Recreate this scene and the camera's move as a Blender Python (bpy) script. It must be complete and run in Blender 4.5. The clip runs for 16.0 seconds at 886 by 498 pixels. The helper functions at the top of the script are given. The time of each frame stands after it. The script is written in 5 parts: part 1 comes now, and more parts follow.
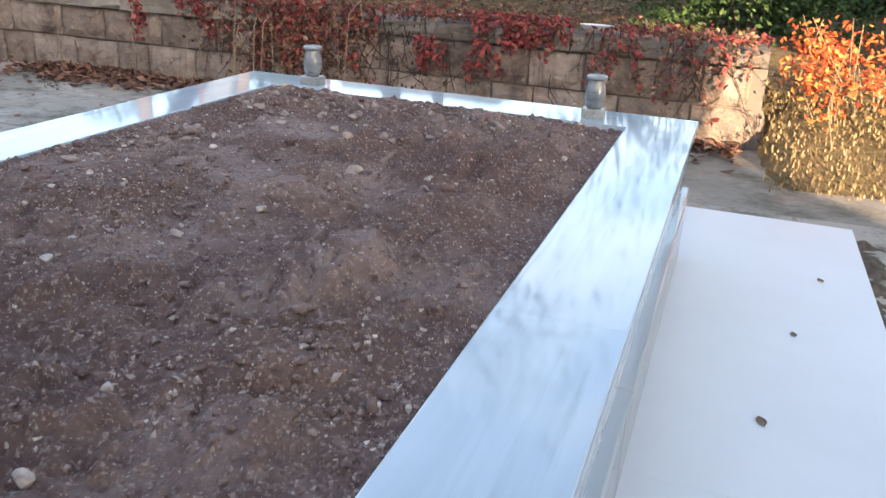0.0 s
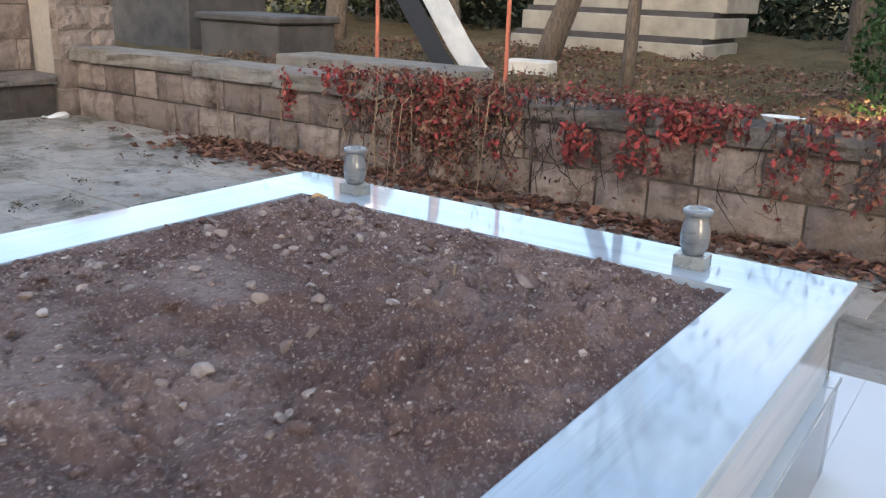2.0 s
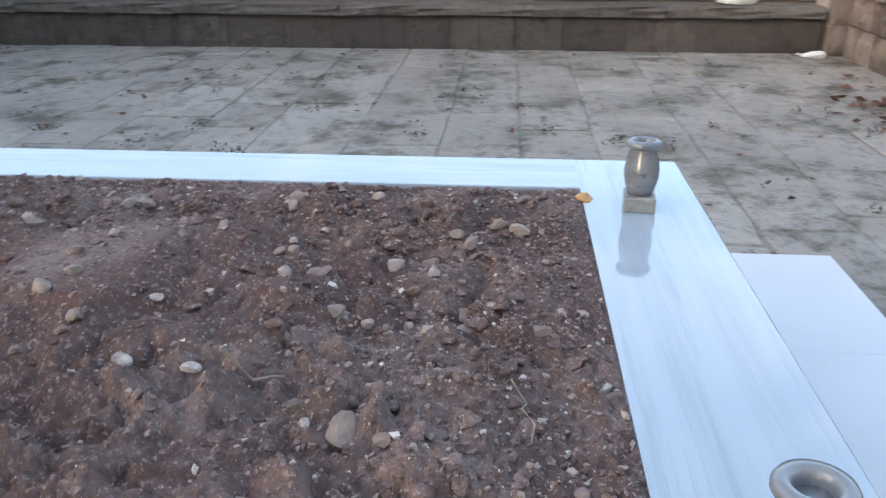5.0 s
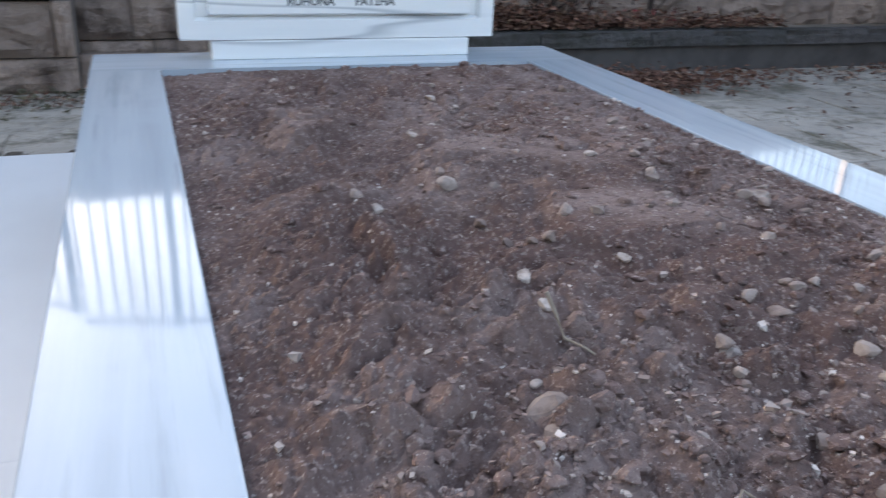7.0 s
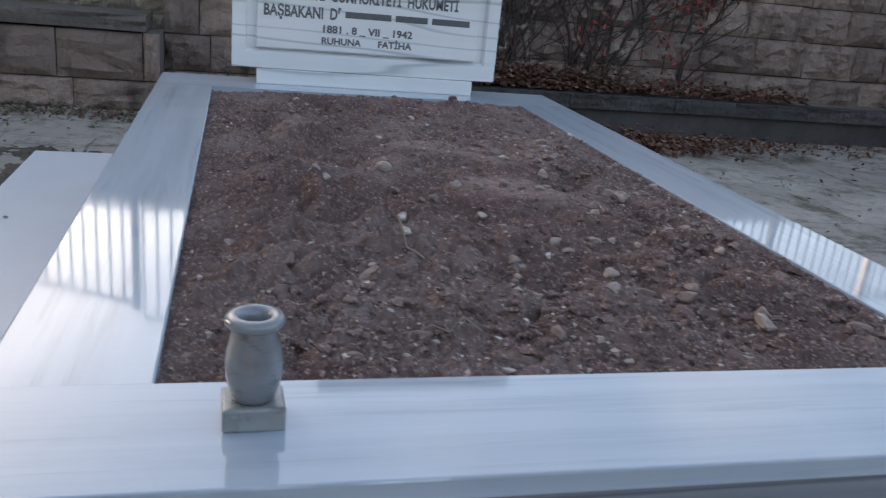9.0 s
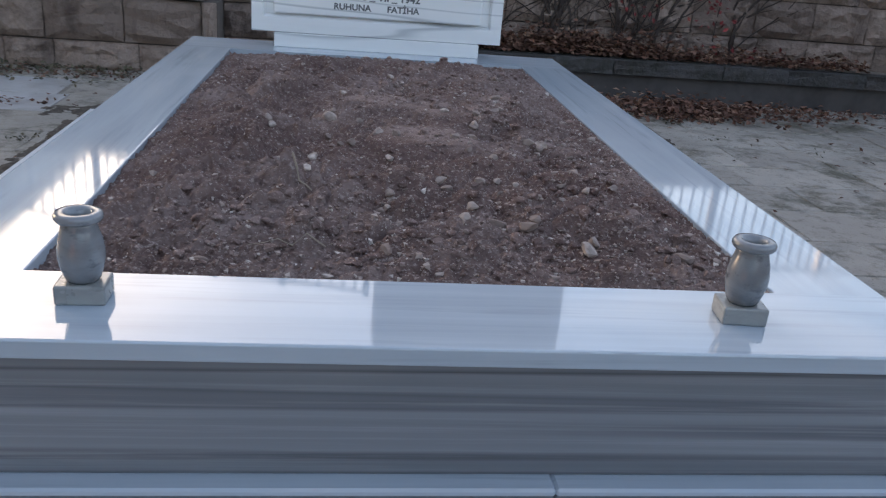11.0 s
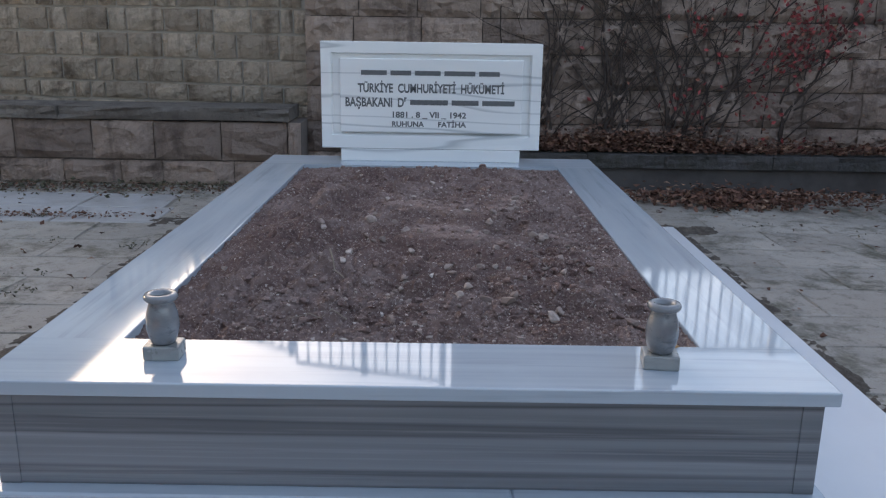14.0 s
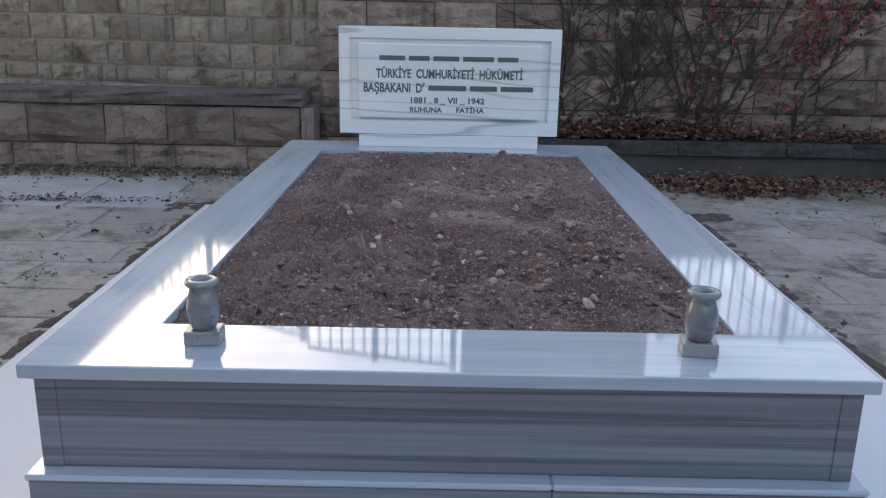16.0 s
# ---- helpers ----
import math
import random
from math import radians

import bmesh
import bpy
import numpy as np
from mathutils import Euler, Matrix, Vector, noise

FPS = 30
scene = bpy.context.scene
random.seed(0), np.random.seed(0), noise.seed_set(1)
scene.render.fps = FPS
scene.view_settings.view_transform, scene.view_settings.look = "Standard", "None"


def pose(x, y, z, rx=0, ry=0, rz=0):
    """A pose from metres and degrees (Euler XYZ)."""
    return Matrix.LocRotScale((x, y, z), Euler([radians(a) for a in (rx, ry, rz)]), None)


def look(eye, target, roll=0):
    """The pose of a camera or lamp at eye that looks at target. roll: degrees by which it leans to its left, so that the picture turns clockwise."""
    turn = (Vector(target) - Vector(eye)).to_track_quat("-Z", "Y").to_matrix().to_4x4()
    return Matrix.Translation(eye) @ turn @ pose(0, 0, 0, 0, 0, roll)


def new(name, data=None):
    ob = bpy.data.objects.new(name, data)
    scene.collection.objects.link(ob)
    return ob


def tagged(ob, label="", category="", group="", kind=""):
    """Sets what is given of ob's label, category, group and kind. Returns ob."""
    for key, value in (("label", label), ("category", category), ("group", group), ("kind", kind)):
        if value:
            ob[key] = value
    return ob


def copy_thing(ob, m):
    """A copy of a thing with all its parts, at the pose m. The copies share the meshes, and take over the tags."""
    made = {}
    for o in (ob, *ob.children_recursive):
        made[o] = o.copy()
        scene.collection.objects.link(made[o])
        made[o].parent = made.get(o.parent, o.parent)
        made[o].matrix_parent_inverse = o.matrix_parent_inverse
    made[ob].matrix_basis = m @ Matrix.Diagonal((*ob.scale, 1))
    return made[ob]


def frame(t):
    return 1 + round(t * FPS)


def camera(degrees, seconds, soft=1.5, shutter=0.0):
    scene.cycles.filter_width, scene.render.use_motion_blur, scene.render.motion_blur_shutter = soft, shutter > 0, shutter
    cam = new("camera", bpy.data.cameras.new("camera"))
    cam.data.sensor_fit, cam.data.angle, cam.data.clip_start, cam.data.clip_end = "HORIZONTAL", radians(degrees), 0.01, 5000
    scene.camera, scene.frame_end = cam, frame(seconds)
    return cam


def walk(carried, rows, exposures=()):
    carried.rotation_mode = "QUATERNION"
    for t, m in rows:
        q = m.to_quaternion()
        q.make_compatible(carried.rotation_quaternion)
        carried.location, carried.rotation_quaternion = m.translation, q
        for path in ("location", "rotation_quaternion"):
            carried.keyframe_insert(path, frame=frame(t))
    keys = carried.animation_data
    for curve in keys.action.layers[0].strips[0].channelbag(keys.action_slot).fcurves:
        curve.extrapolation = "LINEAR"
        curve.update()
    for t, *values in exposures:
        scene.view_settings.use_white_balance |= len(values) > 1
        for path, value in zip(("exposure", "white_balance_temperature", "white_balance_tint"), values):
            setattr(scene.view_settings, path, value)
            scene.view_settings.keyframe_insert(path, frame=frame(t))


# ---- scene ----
cam = camera(55.4, 16.0, soft=1.2, shutter=0.25)

PATH = [
    (0, (-1.104, 3.438, 1.268), (-0.517, 1.66, 0.563), 3.1),
    (0.5, (-1.181, 3.23, 1.285), (-0.432, 1.497, 0.627), 3.4),
    (0.7, (-1.219, 3.103, 1.271), (-0.392, 1.4, 0.626), 2.8),
    (1, (-1.28, 2.923, 1.288), (-0.336, 1.275, 0.66), 2.4),
    (1.5, (-1.316, 2.651, 1.289), (-0.278, 1.051, 0.686), 2.0),
    (2, (-1.297, 2.358, 1.314), (-0.21, 0.785, 0.729), 2.2),
    (2.3, (-1.315, 2.168, 1.291), (-0.15, 0.651, 0.708), 1.7),
    (2.5, (-1.338, 2.058, 1.305), (-0.114, 0.587, 0.722), 1.4),
    (3, (-1.358, 1.763, 1.302), (0.009, 0.43, 0.706), 1.2),
    (3.1, (-1.34, 1.713, 1.296), (0.038, 0.394, 0.696), 1.3),
    (3.2, (-1.333, 1.634, 1.294), (0.076, 0.35, 0.689), 1.3),
    (5.4, (-1.271, 0.309, 1.287), (0.515, 0.772, 0.516), 0.4),
    (5.5, (-1.269, 0.273, 1.288), (0.497, 0.812, 0.52), 0.6),
    (5.8, (-1.206, 0.118, 1.282), (0.441, 0.971, 0.534), 0.6),
    (6, (-1.124, 0.062, 1.268), (0.437, 1.051, 0.503), 1.9),
    (6.2, (-1.057, 0.013, 1.267), (0.4, 1.14, 0.487), 2.9),
    (6.5, (-0.982, -0.049, 1.288), (0.263, 1.305, 0.504), 3.2),
    (6.6, (-0.929, -0.059, 1.256), (0.187, 1.413, 0.489), 3.0),
    (7, (-0.819, -0.159, 1.25), (-0.185, 1.575, 0.483), 2.3),
    (7.5, (-0.784, -0.262, 1.234), (-0.426, 1.551, 0.47), 2.7),
    (8, (-0.842, -0.508, 1.231), (-0.487, 1.327, 0.517), 3.9),
    (8.1, (-0.819, -0.528, 1.234), (-0.472, 1.312, 0.531), 3.6),
    (8.5, (-0.788, -0.661, 1.249), (-0.394, 1.188, 0.597), 4.8),
    (8.6, (-0.753, -0.721, 1.246), (-0.345, 1.129, 0.605), 5.0),
    (9, (-0.634, -0.913, 1.255), (-0.157, 0.922, 0.617), 5.6),
    (9.2, (-0.573, -0.945, 1.247), (-0.072, 0.875, 0.586), 5.6),
    (9.5, (-0.492, -0.945, 1.22), (0.031, 0.851, 0.51), 6.0),
    (9.7, (-0.412, -0.935, 1.21), (0.101, 0.847, 0.461), 6.4),
    (11.8, (-0.05, -1.515, 1.361), (0.061, 0.365, 0.686), 3.2),
    (12, (-0.007, -1.554, 1.374), (0.1, 0.33, 0.71), 3.1),
    (12.5, (0.056, -1.666, 1.399), (0.146, 0.234, 0.782), 2.9),
    (13, (0.072, -1.735, 1.42), (0.119, 0.196, 0.9), 2.3),
    (13.4, (0.074, -1.761, 1.422), (0.097, 0.182, 0.946), 1.6),
    (13.5, (0.071, -1.768, 1.423), (0.094, 0.174, 0.948), 1.5),
    (14, (0.074, -1.787, 1.418), (0.077, 0.147, 0.909), 0.9),
    (14.5, (0.085, -1.791, 1.416), (0.05, 0.132, 0.868), 0.1),
    (15, (0.064, -1.809, 1.432), (0.001, 0.114, 0.884), 0.0),
    (15.5, (0.015, -1.803, 1.43), (-0.025, 0.124, 0.897), 0.7),
    (16, (-0.018, -1.79, 1.42), (-0.02, 0.135, 0.878), 1.1),
]
EXPOSURES = [(0.0, 2.38, 7100, 13), (2.2, 2.28, 6950, 13), (3.2, 2.38, 6950, 13), (5.3, 2.46, 7150, 13), (6.3, 2.76, 7350, 18), (6.7, 2.72, 7350, 18), (7.4, 2.00, 7100, 13), (8.2, 1.82, 7200, 15), (9.5, 1.84, 7250, 17), (12.5, 1.90, 7250, 18), (14.4, 1.80, 7250, 18), (16.0, 1.90, 7250, 18)]
walk(cam, [(t, look(eye, target, roll)) for t, eye, target, roll in PATH], EXPOSURES)

# ---------- daylight: clear evening sky, low sun from beyond the added wall ---------
SUN_TO = Vector((-0.60, 0.78, 0.21)).normalized()
world = bpy.data.worlds.new("sky")
scene.world = world
world.use_nodes = True
wn = world.node_tree.nodes
sky = wn.new("ShaderNodeTexSky")
sky.sky_type = 'NISHITA'
sky.sun_disc = False
sky.sun_elevation = math.asin(SUN_TO.z)
sky.sun_rotation = math.atan2(SUN_TO.x, SUN_TO.y)
sky.air_density, sky.dust_density, sky.ozone_density = 1.0, 2.4, 1.5
# thin drifting cloud all over the sky: the same light, paler and a little brighter
wl = world.node_tree.links
where = wn.new("ShaderNodeTexCoord")
flat = wn.new("ShaderNodeMapping")
flat.inputs["Scale"].default_value = (1.0, 1.0, 2.6)
wl.new(where.outputs["Generated"], flat.inputs[0])
puff = wn.new("ShaderNodeTexNoise")
puff.inputs["Scale"].default_value, puff.inputs["Detail"].default_value, puff.inputs["Distortion"].default_value = 3.2, 7, 0.5
wl.new(flat.outputs[0], puff.inputs["Vector"])
cover = wn.new("ShaderNodeMapRange")
cover.inputs["From Min"].default_value, cover.inputs["From Max"].default_value, cover.inputs["To Max"].default_value = 0.47, 0.68, 0.75
wl.new(puff.outputs["Fac"], cover.inputs[0])
pale = wn.new("ShaderNodeHueSaturation")
pale.inputs["Saturation"].default_value, pale.inputs["Value"].default_value = 0.5, 1.3
wl.new(sky.outputs[0], pale.inputs["Color"])
blend = wn.new("ShaderNodeMix")
blend.data_type = 'RGBA'
wl.new(cover.outputs[0], blend.inputs[0])
wl.new(sky.outputs[0], blend.inputs[6])
wl.new(pale.outputs[0], blend.inputs[7])
wl.new(blend.outputs[2], wn["Background"].inputs[0])
wn["Background"].inputs[1].default_value = 0.15
sun_data = bpy.data.lights.new("sun", 'SUN')
sun_data.energy, sun_data.angle, sun_data.color = 4.0, radians(0.8), (1.0, 0.76, 0.5)
sun = new("sun", sun_data)
sun.matrix_world = look(SUN_TO * 30, (0, 0, 0))


# ---------- materials ----------
class Mat:
    """A node material with short ways to add nodes."""

    def __init__(self, name, rough=0.8, metal=0.0, spec=0.5):
        self.m = bpy.data.materials.new(name)
        self.m.use_nodes = True
        self.t = self.m.node_tree
        self.b = self.t.nodes["Principled BSDF"]
        self.b.inputs["Roughness"].default_value = rough
        self.b.inputs["Metallic"].default_value = metal
        self.b.inputs["Specular IOR Level"].default_value = spec
        self.co = self.t.nodes.new("ShaderNodeTexCoord")
        self.geo = self.t.nodes.new("ShaderNodeNewGeometry")

    def link(self, a, b):
        self.t.links.new(a, b)

    def coords(self, scale=(1, 1, 1), where="Object"):
        mp = self.t.nodes.new("ShaderNodeMapping")
        mp.inputs["Scale"].default_value = scale
        self.link(self.geo.outputs["Position"] if where == "World" else self.co.outputs["Object"], mp.inputs[0])
        return mp.outputs[0]

    def noise(self, scale, detail=4, rough=0.6, vec=None, distort=0.0):
        n = self.t.nodes.new("ShaderNodeTexNoise")
        n.inputs["Scale"].default_value = scale
        n.inputs["Detail"].default_value = detail
        n.inputs["Roughness"].default_value = rough
        n.inputs["Distortion"].default_value = distort
        self.link(vec if vec else self.coords(where="World"), n.inputs["Vector"])
        return n.outputs["Fac"]

    def ramp(self, fac, stops):
        r = self.t.nodes.new("ShaderNodeValToRGB")
        while len(r.color_ramp.elements) < len(stops):
            r.color_ramp.elements.new(0.5)
        for e, (p, c) in zip(r.color_ramp.elements, stops):
            e.position = p
            e.color = (*c, 1) if len(c) == 3 else c
        self.link(fac, r.inputs[0])
        return r.outputs[0]

    def grey(self, fac, lo, hi):
        return self.ramp(fac, [(lo, (0, 0, 0)), (hi, (1, 1, 1))])

    def mix(self, fac, a, b, blend='MIX'):
        n = self.t.nodes.new("ShaderNodeMix")
        n.data_type, n.blend_type = 'RGBA', blend
        for v, s in ((fac, n.inputs[0]), (a, n.inputs[6]), (b, n.inputs[7])):
            if isinstance(v, (int, float)):
                s.default_value = v
            elif isinstance(v, tuple):
                s.default_value = (*v, 1)
            else:
                self.link(v, s)
        return n.outputs[2]

    def colour(self, c):
        if isinstance(c, tuple):
            self.b.inputs["Base Color"].default_value = (*c, 1)
        else:
            self.link(c, self.b.inputs["Base Color"])
        return self

    def rough(self, fac, lo, hi):
        n = self.t.nodes.new("ShaderNodeMapRange")
        n.inputs["To Min"].default_value, n.inputs["To Max"].default_value = lo, hi
        self.link(fac, n.inputs[0])
        self.link(n.outputs[0], self.b.inputs["Roughness"])
        return self

    def bump(self, fac, strength, dist):
        n = self.t.nodes.new("ShaderNodeBump")
        n.inputs["Strength"].default_value, n.inputs["Distance"].default_value = strength, dist
        if self.b.inputs["Normal"].is_linked:
            self.link(self.b.inputs["Normal"].links[0].from_socket, n.inputs["Normal"])
        self.link(fac, n.inputs["Height"])
        self.link(n.outputs[0], self.b.inputs["Normal"])
        return self

    def object_random(self):
        return self.t.nodes.new("ShaderNodeObjectInfo").outputs["Random"]

    def island_random(self):
        return self.geo.outputs["Random Per Island"]


def marble(name, stretch, light, dark, amount, rough=0.042):
    """Polished veined marble whose bands run along the axis of smallest stretch."""
    k = Mat(name, rough=rough, spec=1.0)
    v = k.coords(stretch, "World")
    bands = k.noise(1.0, 6, 0.62, v, 0.35)
    fine = k.noise(3.1, 5, 0.6, v, 0.2)
    cloud = k.noise(2.2, 4, 0.55)
    c = k.mix(k.grey(bands, 0.42, 0.68), light, dark)
    c = k.mix(k.grey(fine, 0.56, 0.74), c, tuple(x * 0.62 for x in dark))
    c = k.mix(amount, light, c)
    c = k.mix(k.grey(cloud, 0.5, 0.85), c, tuple(min(1, x * 1.06) for x in light))
    k.colour(c)
    k.rough(k.noise(6, 5, 0.7), rough * 0.3, rough * 1.7)
    k.bump(k.noise(1.6, 2), 0.02, 0.01)
    return k.m


WHITE_M, GREY_M = (0.44, 0.51, 0.57), (0.275, 0.335, 0.39)
M_CAP_LONG = marble("marble veined lengthwise", (9, 0.4, 9), WHITE_M, GREY_M, 0.5, 0.06)
M_CAP_CROSS = marble("marble veined crosswise", (0.4, 9, 9), WHITE_M, GREY_M, 0.5, 0.048)
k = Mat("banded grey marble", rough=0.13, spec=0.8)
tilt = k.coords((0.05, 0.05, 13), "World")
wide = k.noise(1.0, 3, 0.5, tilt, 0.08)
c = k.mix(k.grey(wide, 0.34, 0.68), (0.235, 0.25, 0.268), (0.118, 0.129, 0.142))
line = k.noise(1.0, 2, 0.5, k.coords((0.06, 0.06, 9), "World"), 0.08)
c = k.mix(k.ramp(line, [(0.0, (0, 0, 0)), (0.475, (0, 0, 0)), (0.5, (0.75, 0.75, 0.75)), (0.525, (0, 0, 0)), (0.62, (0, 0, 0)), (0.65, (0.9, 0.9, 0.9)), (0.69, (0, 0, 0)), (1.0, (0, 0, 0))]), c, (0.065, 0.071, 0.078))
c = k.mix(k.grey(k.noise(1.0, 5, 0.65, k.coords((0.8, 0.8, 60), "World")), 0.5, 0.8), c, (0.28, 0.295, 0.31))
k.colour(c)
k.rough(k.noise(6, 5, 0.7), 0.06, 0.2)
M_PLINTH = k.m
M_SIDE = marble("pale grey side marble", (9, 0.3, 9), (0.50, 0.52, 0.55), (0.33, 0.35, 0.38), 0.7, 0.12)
k = Mat("headstone marble with dark veins", rough=0.15, spec=0.6)
v = k.coords((0.22, 0.22, 3.4), "World")
turn = k.t.nodes.new("ShaderNodeVectorRotate")
turn.inputs["Angle"].default_value = 0.10
turn.inputs["Axis"].default_value = (0, 1, 0)
k.link(v, turn.inputs["Vector"])
vein = k.noise(1.5, 2, 0.35, turn.outputs[0], 0.05)
c = k.mix(k.grey(k.noise(2.0, 4, 0.55, turn.outputs[0]), 0.40, 0.70), (0.90, 0.905, 0.895), (0.80, 0.815, 0.815))
c = k.mix(k.ramp(vein, [(0.0, (0, 0, 0)), (0.468, (0, 0, 0)), (0.478, (0.6, 0.6, 0.6)), (0.495, (0, 0, 0)), (0.59, (0, 0, 0)), (0.605, (0.5, 0.5, 0.5)), (0.61, (0, 0, 0)), (1.0, (0, 0, 0))]), c, (0.30, 0.33, 0.35))
k.colour(c)
k.rough(k.noise(6, 5, 0.7), 0.08, 0.22)
M_HEAD = k.m
M_VASE = marble("grey vase marble", (9, 9, 16), (0.215, 0.228, 0.242), (0.12, 0.13, 0.14), 0.9, 0.2)
M_VASE_FOOT = marble("pale vase foot marble", (7, 7, 12), (0.30, 0.31, 0.30), (0.19, 0.20, 0.195), 0.9, 0.3)

k = Mat("smooth pale slab", rough=0.35)
k.colour(k.mix(k.grey(k.noise(1.3, 5), 0.35, 0.75), (0.71, 0.74, 0.765), (0.64, 0.665, 0.69)))
k.rough(k.noise(3, 4), 0.25, 0.5)
k.bump(k.noise(220, 2), 0.04, 0.002)
M_SLAB = k.m

k = Mat("dark tie joint", rough=0.9)
k.colour((0.10, 0.10, 0.11))
M_JOINT = k.m

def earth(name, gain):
    """Dug brown earth: broad paler and darker patches, crumbs and pale specks."""
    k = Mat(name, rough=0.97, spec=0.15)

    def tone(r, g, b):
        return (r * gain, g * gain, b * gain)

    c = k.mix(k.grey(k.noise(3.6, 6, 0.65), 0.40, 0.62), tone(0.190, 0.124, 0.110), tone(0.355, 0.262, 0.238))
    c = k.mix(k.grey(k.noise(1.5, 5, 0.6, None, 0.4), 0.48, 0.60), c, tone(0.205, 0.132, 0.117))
    # dark grain that puts the shade of crevices into the colour
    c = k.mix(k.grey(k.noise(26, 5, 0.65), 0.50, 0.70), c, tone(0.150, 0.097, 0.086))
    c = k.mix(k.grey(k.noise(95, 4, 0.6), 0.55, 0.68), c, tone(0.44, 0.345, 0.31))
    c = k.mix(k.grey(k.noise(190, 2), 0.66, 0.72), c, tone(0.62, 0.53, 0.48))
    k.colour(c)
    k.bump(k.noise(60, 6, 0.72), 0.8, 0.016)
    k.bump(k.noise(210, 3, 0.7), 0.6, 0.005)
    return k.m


# the bed is darker than its clods, shading the gaps between lumps in colour
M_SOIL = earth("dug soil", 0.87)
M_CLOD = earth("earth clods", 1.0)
k = Mat("damp dark earth", rough=0.9, spec=0.2)
k.colour(k.mix(k.grey(k.noise(30, 5, 0.7), 0.4, 0.7), (0.085, 0.070, 0.058), (0.17, 0.145, 0.12)))
k.bump(k.noise(60, 6, 0.72), 0.8, 0.012)
M_DAMP = k.m

k = Mat("limestone pebbles", rough=0.9, spec=0.2)
c = k.ramp(k.island_random(), [(0.0, (0.15, 0.098, 0.086)), (0.7, (0.30, 0.218, 0.195)), (0.92, (0.40, 0.31, 0.275)), (0.96, (0.54, 0.46, 0.41)), (1.0, (0.70, 0.63, 0.58))])
k.colour(k.mix(k.grey(k.noise(40, 4), 0.5, 0.85), c, (0.20, 0.15, 0.13)))
k.bump(k.noise(150, 3), 0.5, 0.004)
M_PEBBLE = k.m

k = Mat("pale grit", rough=0.9, spec=0.2)
k.colour(k.ramp(k.island_random(), [(0.0, (0.28, 0.21, 0.185)), (0.6, (0.37, 0.295, 0.262)), (0.9, (0.48, 0.40, 0.36)), (1.0, (0.70, 0.63, 0.58))]))
k.bump(k.noise(150, 3), 0.5, 0.004)
M_GRIT = k.m

k = Mat("pale stone", rough=0.9, spec=0.2)
c = k.ramp(k.object_random(), [(0.0, (0.25, 0.185, 0.16)), (0.6, (0.37, 0.295, 0.26)), (1.0, (0.58, 0.50, 0.45))])
k.colour(k.mix(k.grey(k.noise(35, 5), 0.42, 0.72), c, (0.20, 0.15, 0.13)))
k.bump(k.noise(110, 3), 0.5, 0.004)
M_STONE = k.m

k = Mat("orange stone", rough=0.85)
k.colour(k.mix(k.grey(k.noise(40, 4), 0.4, 0.7), (0.55, 0.27, 0.10), (0.62, 0.42, 0.22)))
M_ORANGE = k.m

k = Mat("dry twig", rough=0.85)
k.colour(k.mix(k.noise(60, 3), (0.42, 0.35, 0.28), (0.25, 0.19, 0.14)))
M_TWIG = k.m


def masonry(name, a, b, stain, stain_amount=0.55, scale=1.0):
    k = Mat(name, rough=0.9, spec=0.25)
    c = k.mix(k.object_random(), a, b)
    c = k.mix(k.grey(k.noise(9 * scale, 6, 0.7), 0.40, 0.72), c, tuple(0.62 * x for x in a))
    c = k.mix(k.grey(k.noise(2.3, 6, 0.7), 0.52, 0.70), c, stain)
    c = k.mix(k.grey(k.noise(60, 3), 0.62, 0.78), c, tuple(min(1, 1.45 * x) for x in b))
    streak = k.noise(1.0, 5, 0.6, k.coords((7, 7, 0.9), "World"), 0.3)
    c = k.mix(k.grey(streak, 0.54, 0.74), c, tuple(1.15 * x for x in stain))
    k.colour(c)
    k.bump(k.noise(14 * scale, 6, 0.7), 1.0, 0.075)
    k.bump(k.noise(90, 4, 0.7), 0.6, 0.006)
    return k.m


M_ANDESITE = masonry("pinkish andesite blocks", (0.48, 0.39, 0.34), (0.23, 0.18, 0.155), (0.12, 0.086, 0.074))
M_BACK = masonry("dull brown andesite blocks", (0.53, 0.405, 0.34), (0.235, 0.177, 0.15), (0.13, 0.095, 0.08))
# tawny stone, lifted paler and warmer to hold the glow on this wall
M_SMALL = masonry("tawny small ashlar with glow", (0.64, 0.53, 0.43), (0.40, 0.325, 0.262), (0.17, 0.13, 0.10), scale=1.6)
M_COPING = masonry("weathered coping stone", (0.29, 0.255, 0.225), (0.21, 0.185, 0.165), (0.12, 0.10, 0.09))
M_COPING_PALE = masonry("pale coping stone", (0.40, 0.365, 0.32), (0.32, 0.285, 0.25), (0.20, 0.17, 0.145))
M_BASE = masonry("dark brown base blocks", (0.20, 0.17, 0.15), (0.12, 0.10, 0.09), (0.07, 0.06, 0.055))
M_DARKKERB = masonry("dark kerb stone", (0.15, 0.14, 0.14), (0.10, 0.10, 0.10), (0.06, 0.06, 0.05))

k = Mat("mortar", rough=0.95)
k.colour(k.mix(k.noise(20, 4), (0.46, 0.42, 0.37), (0.30, 0.27, 0.24)))
k.bump(k.noise(60, 4), 0.5, 0.01)
M_MORTAR = k.m
k = Mat("dark mortar", rough=0.95)
k.colour(k.mix(k.noise(20, 4), (0.21, 0.175, 0.155), (0.12, 0.10, 0.09)))
M_MORTAR_DARK = k.m

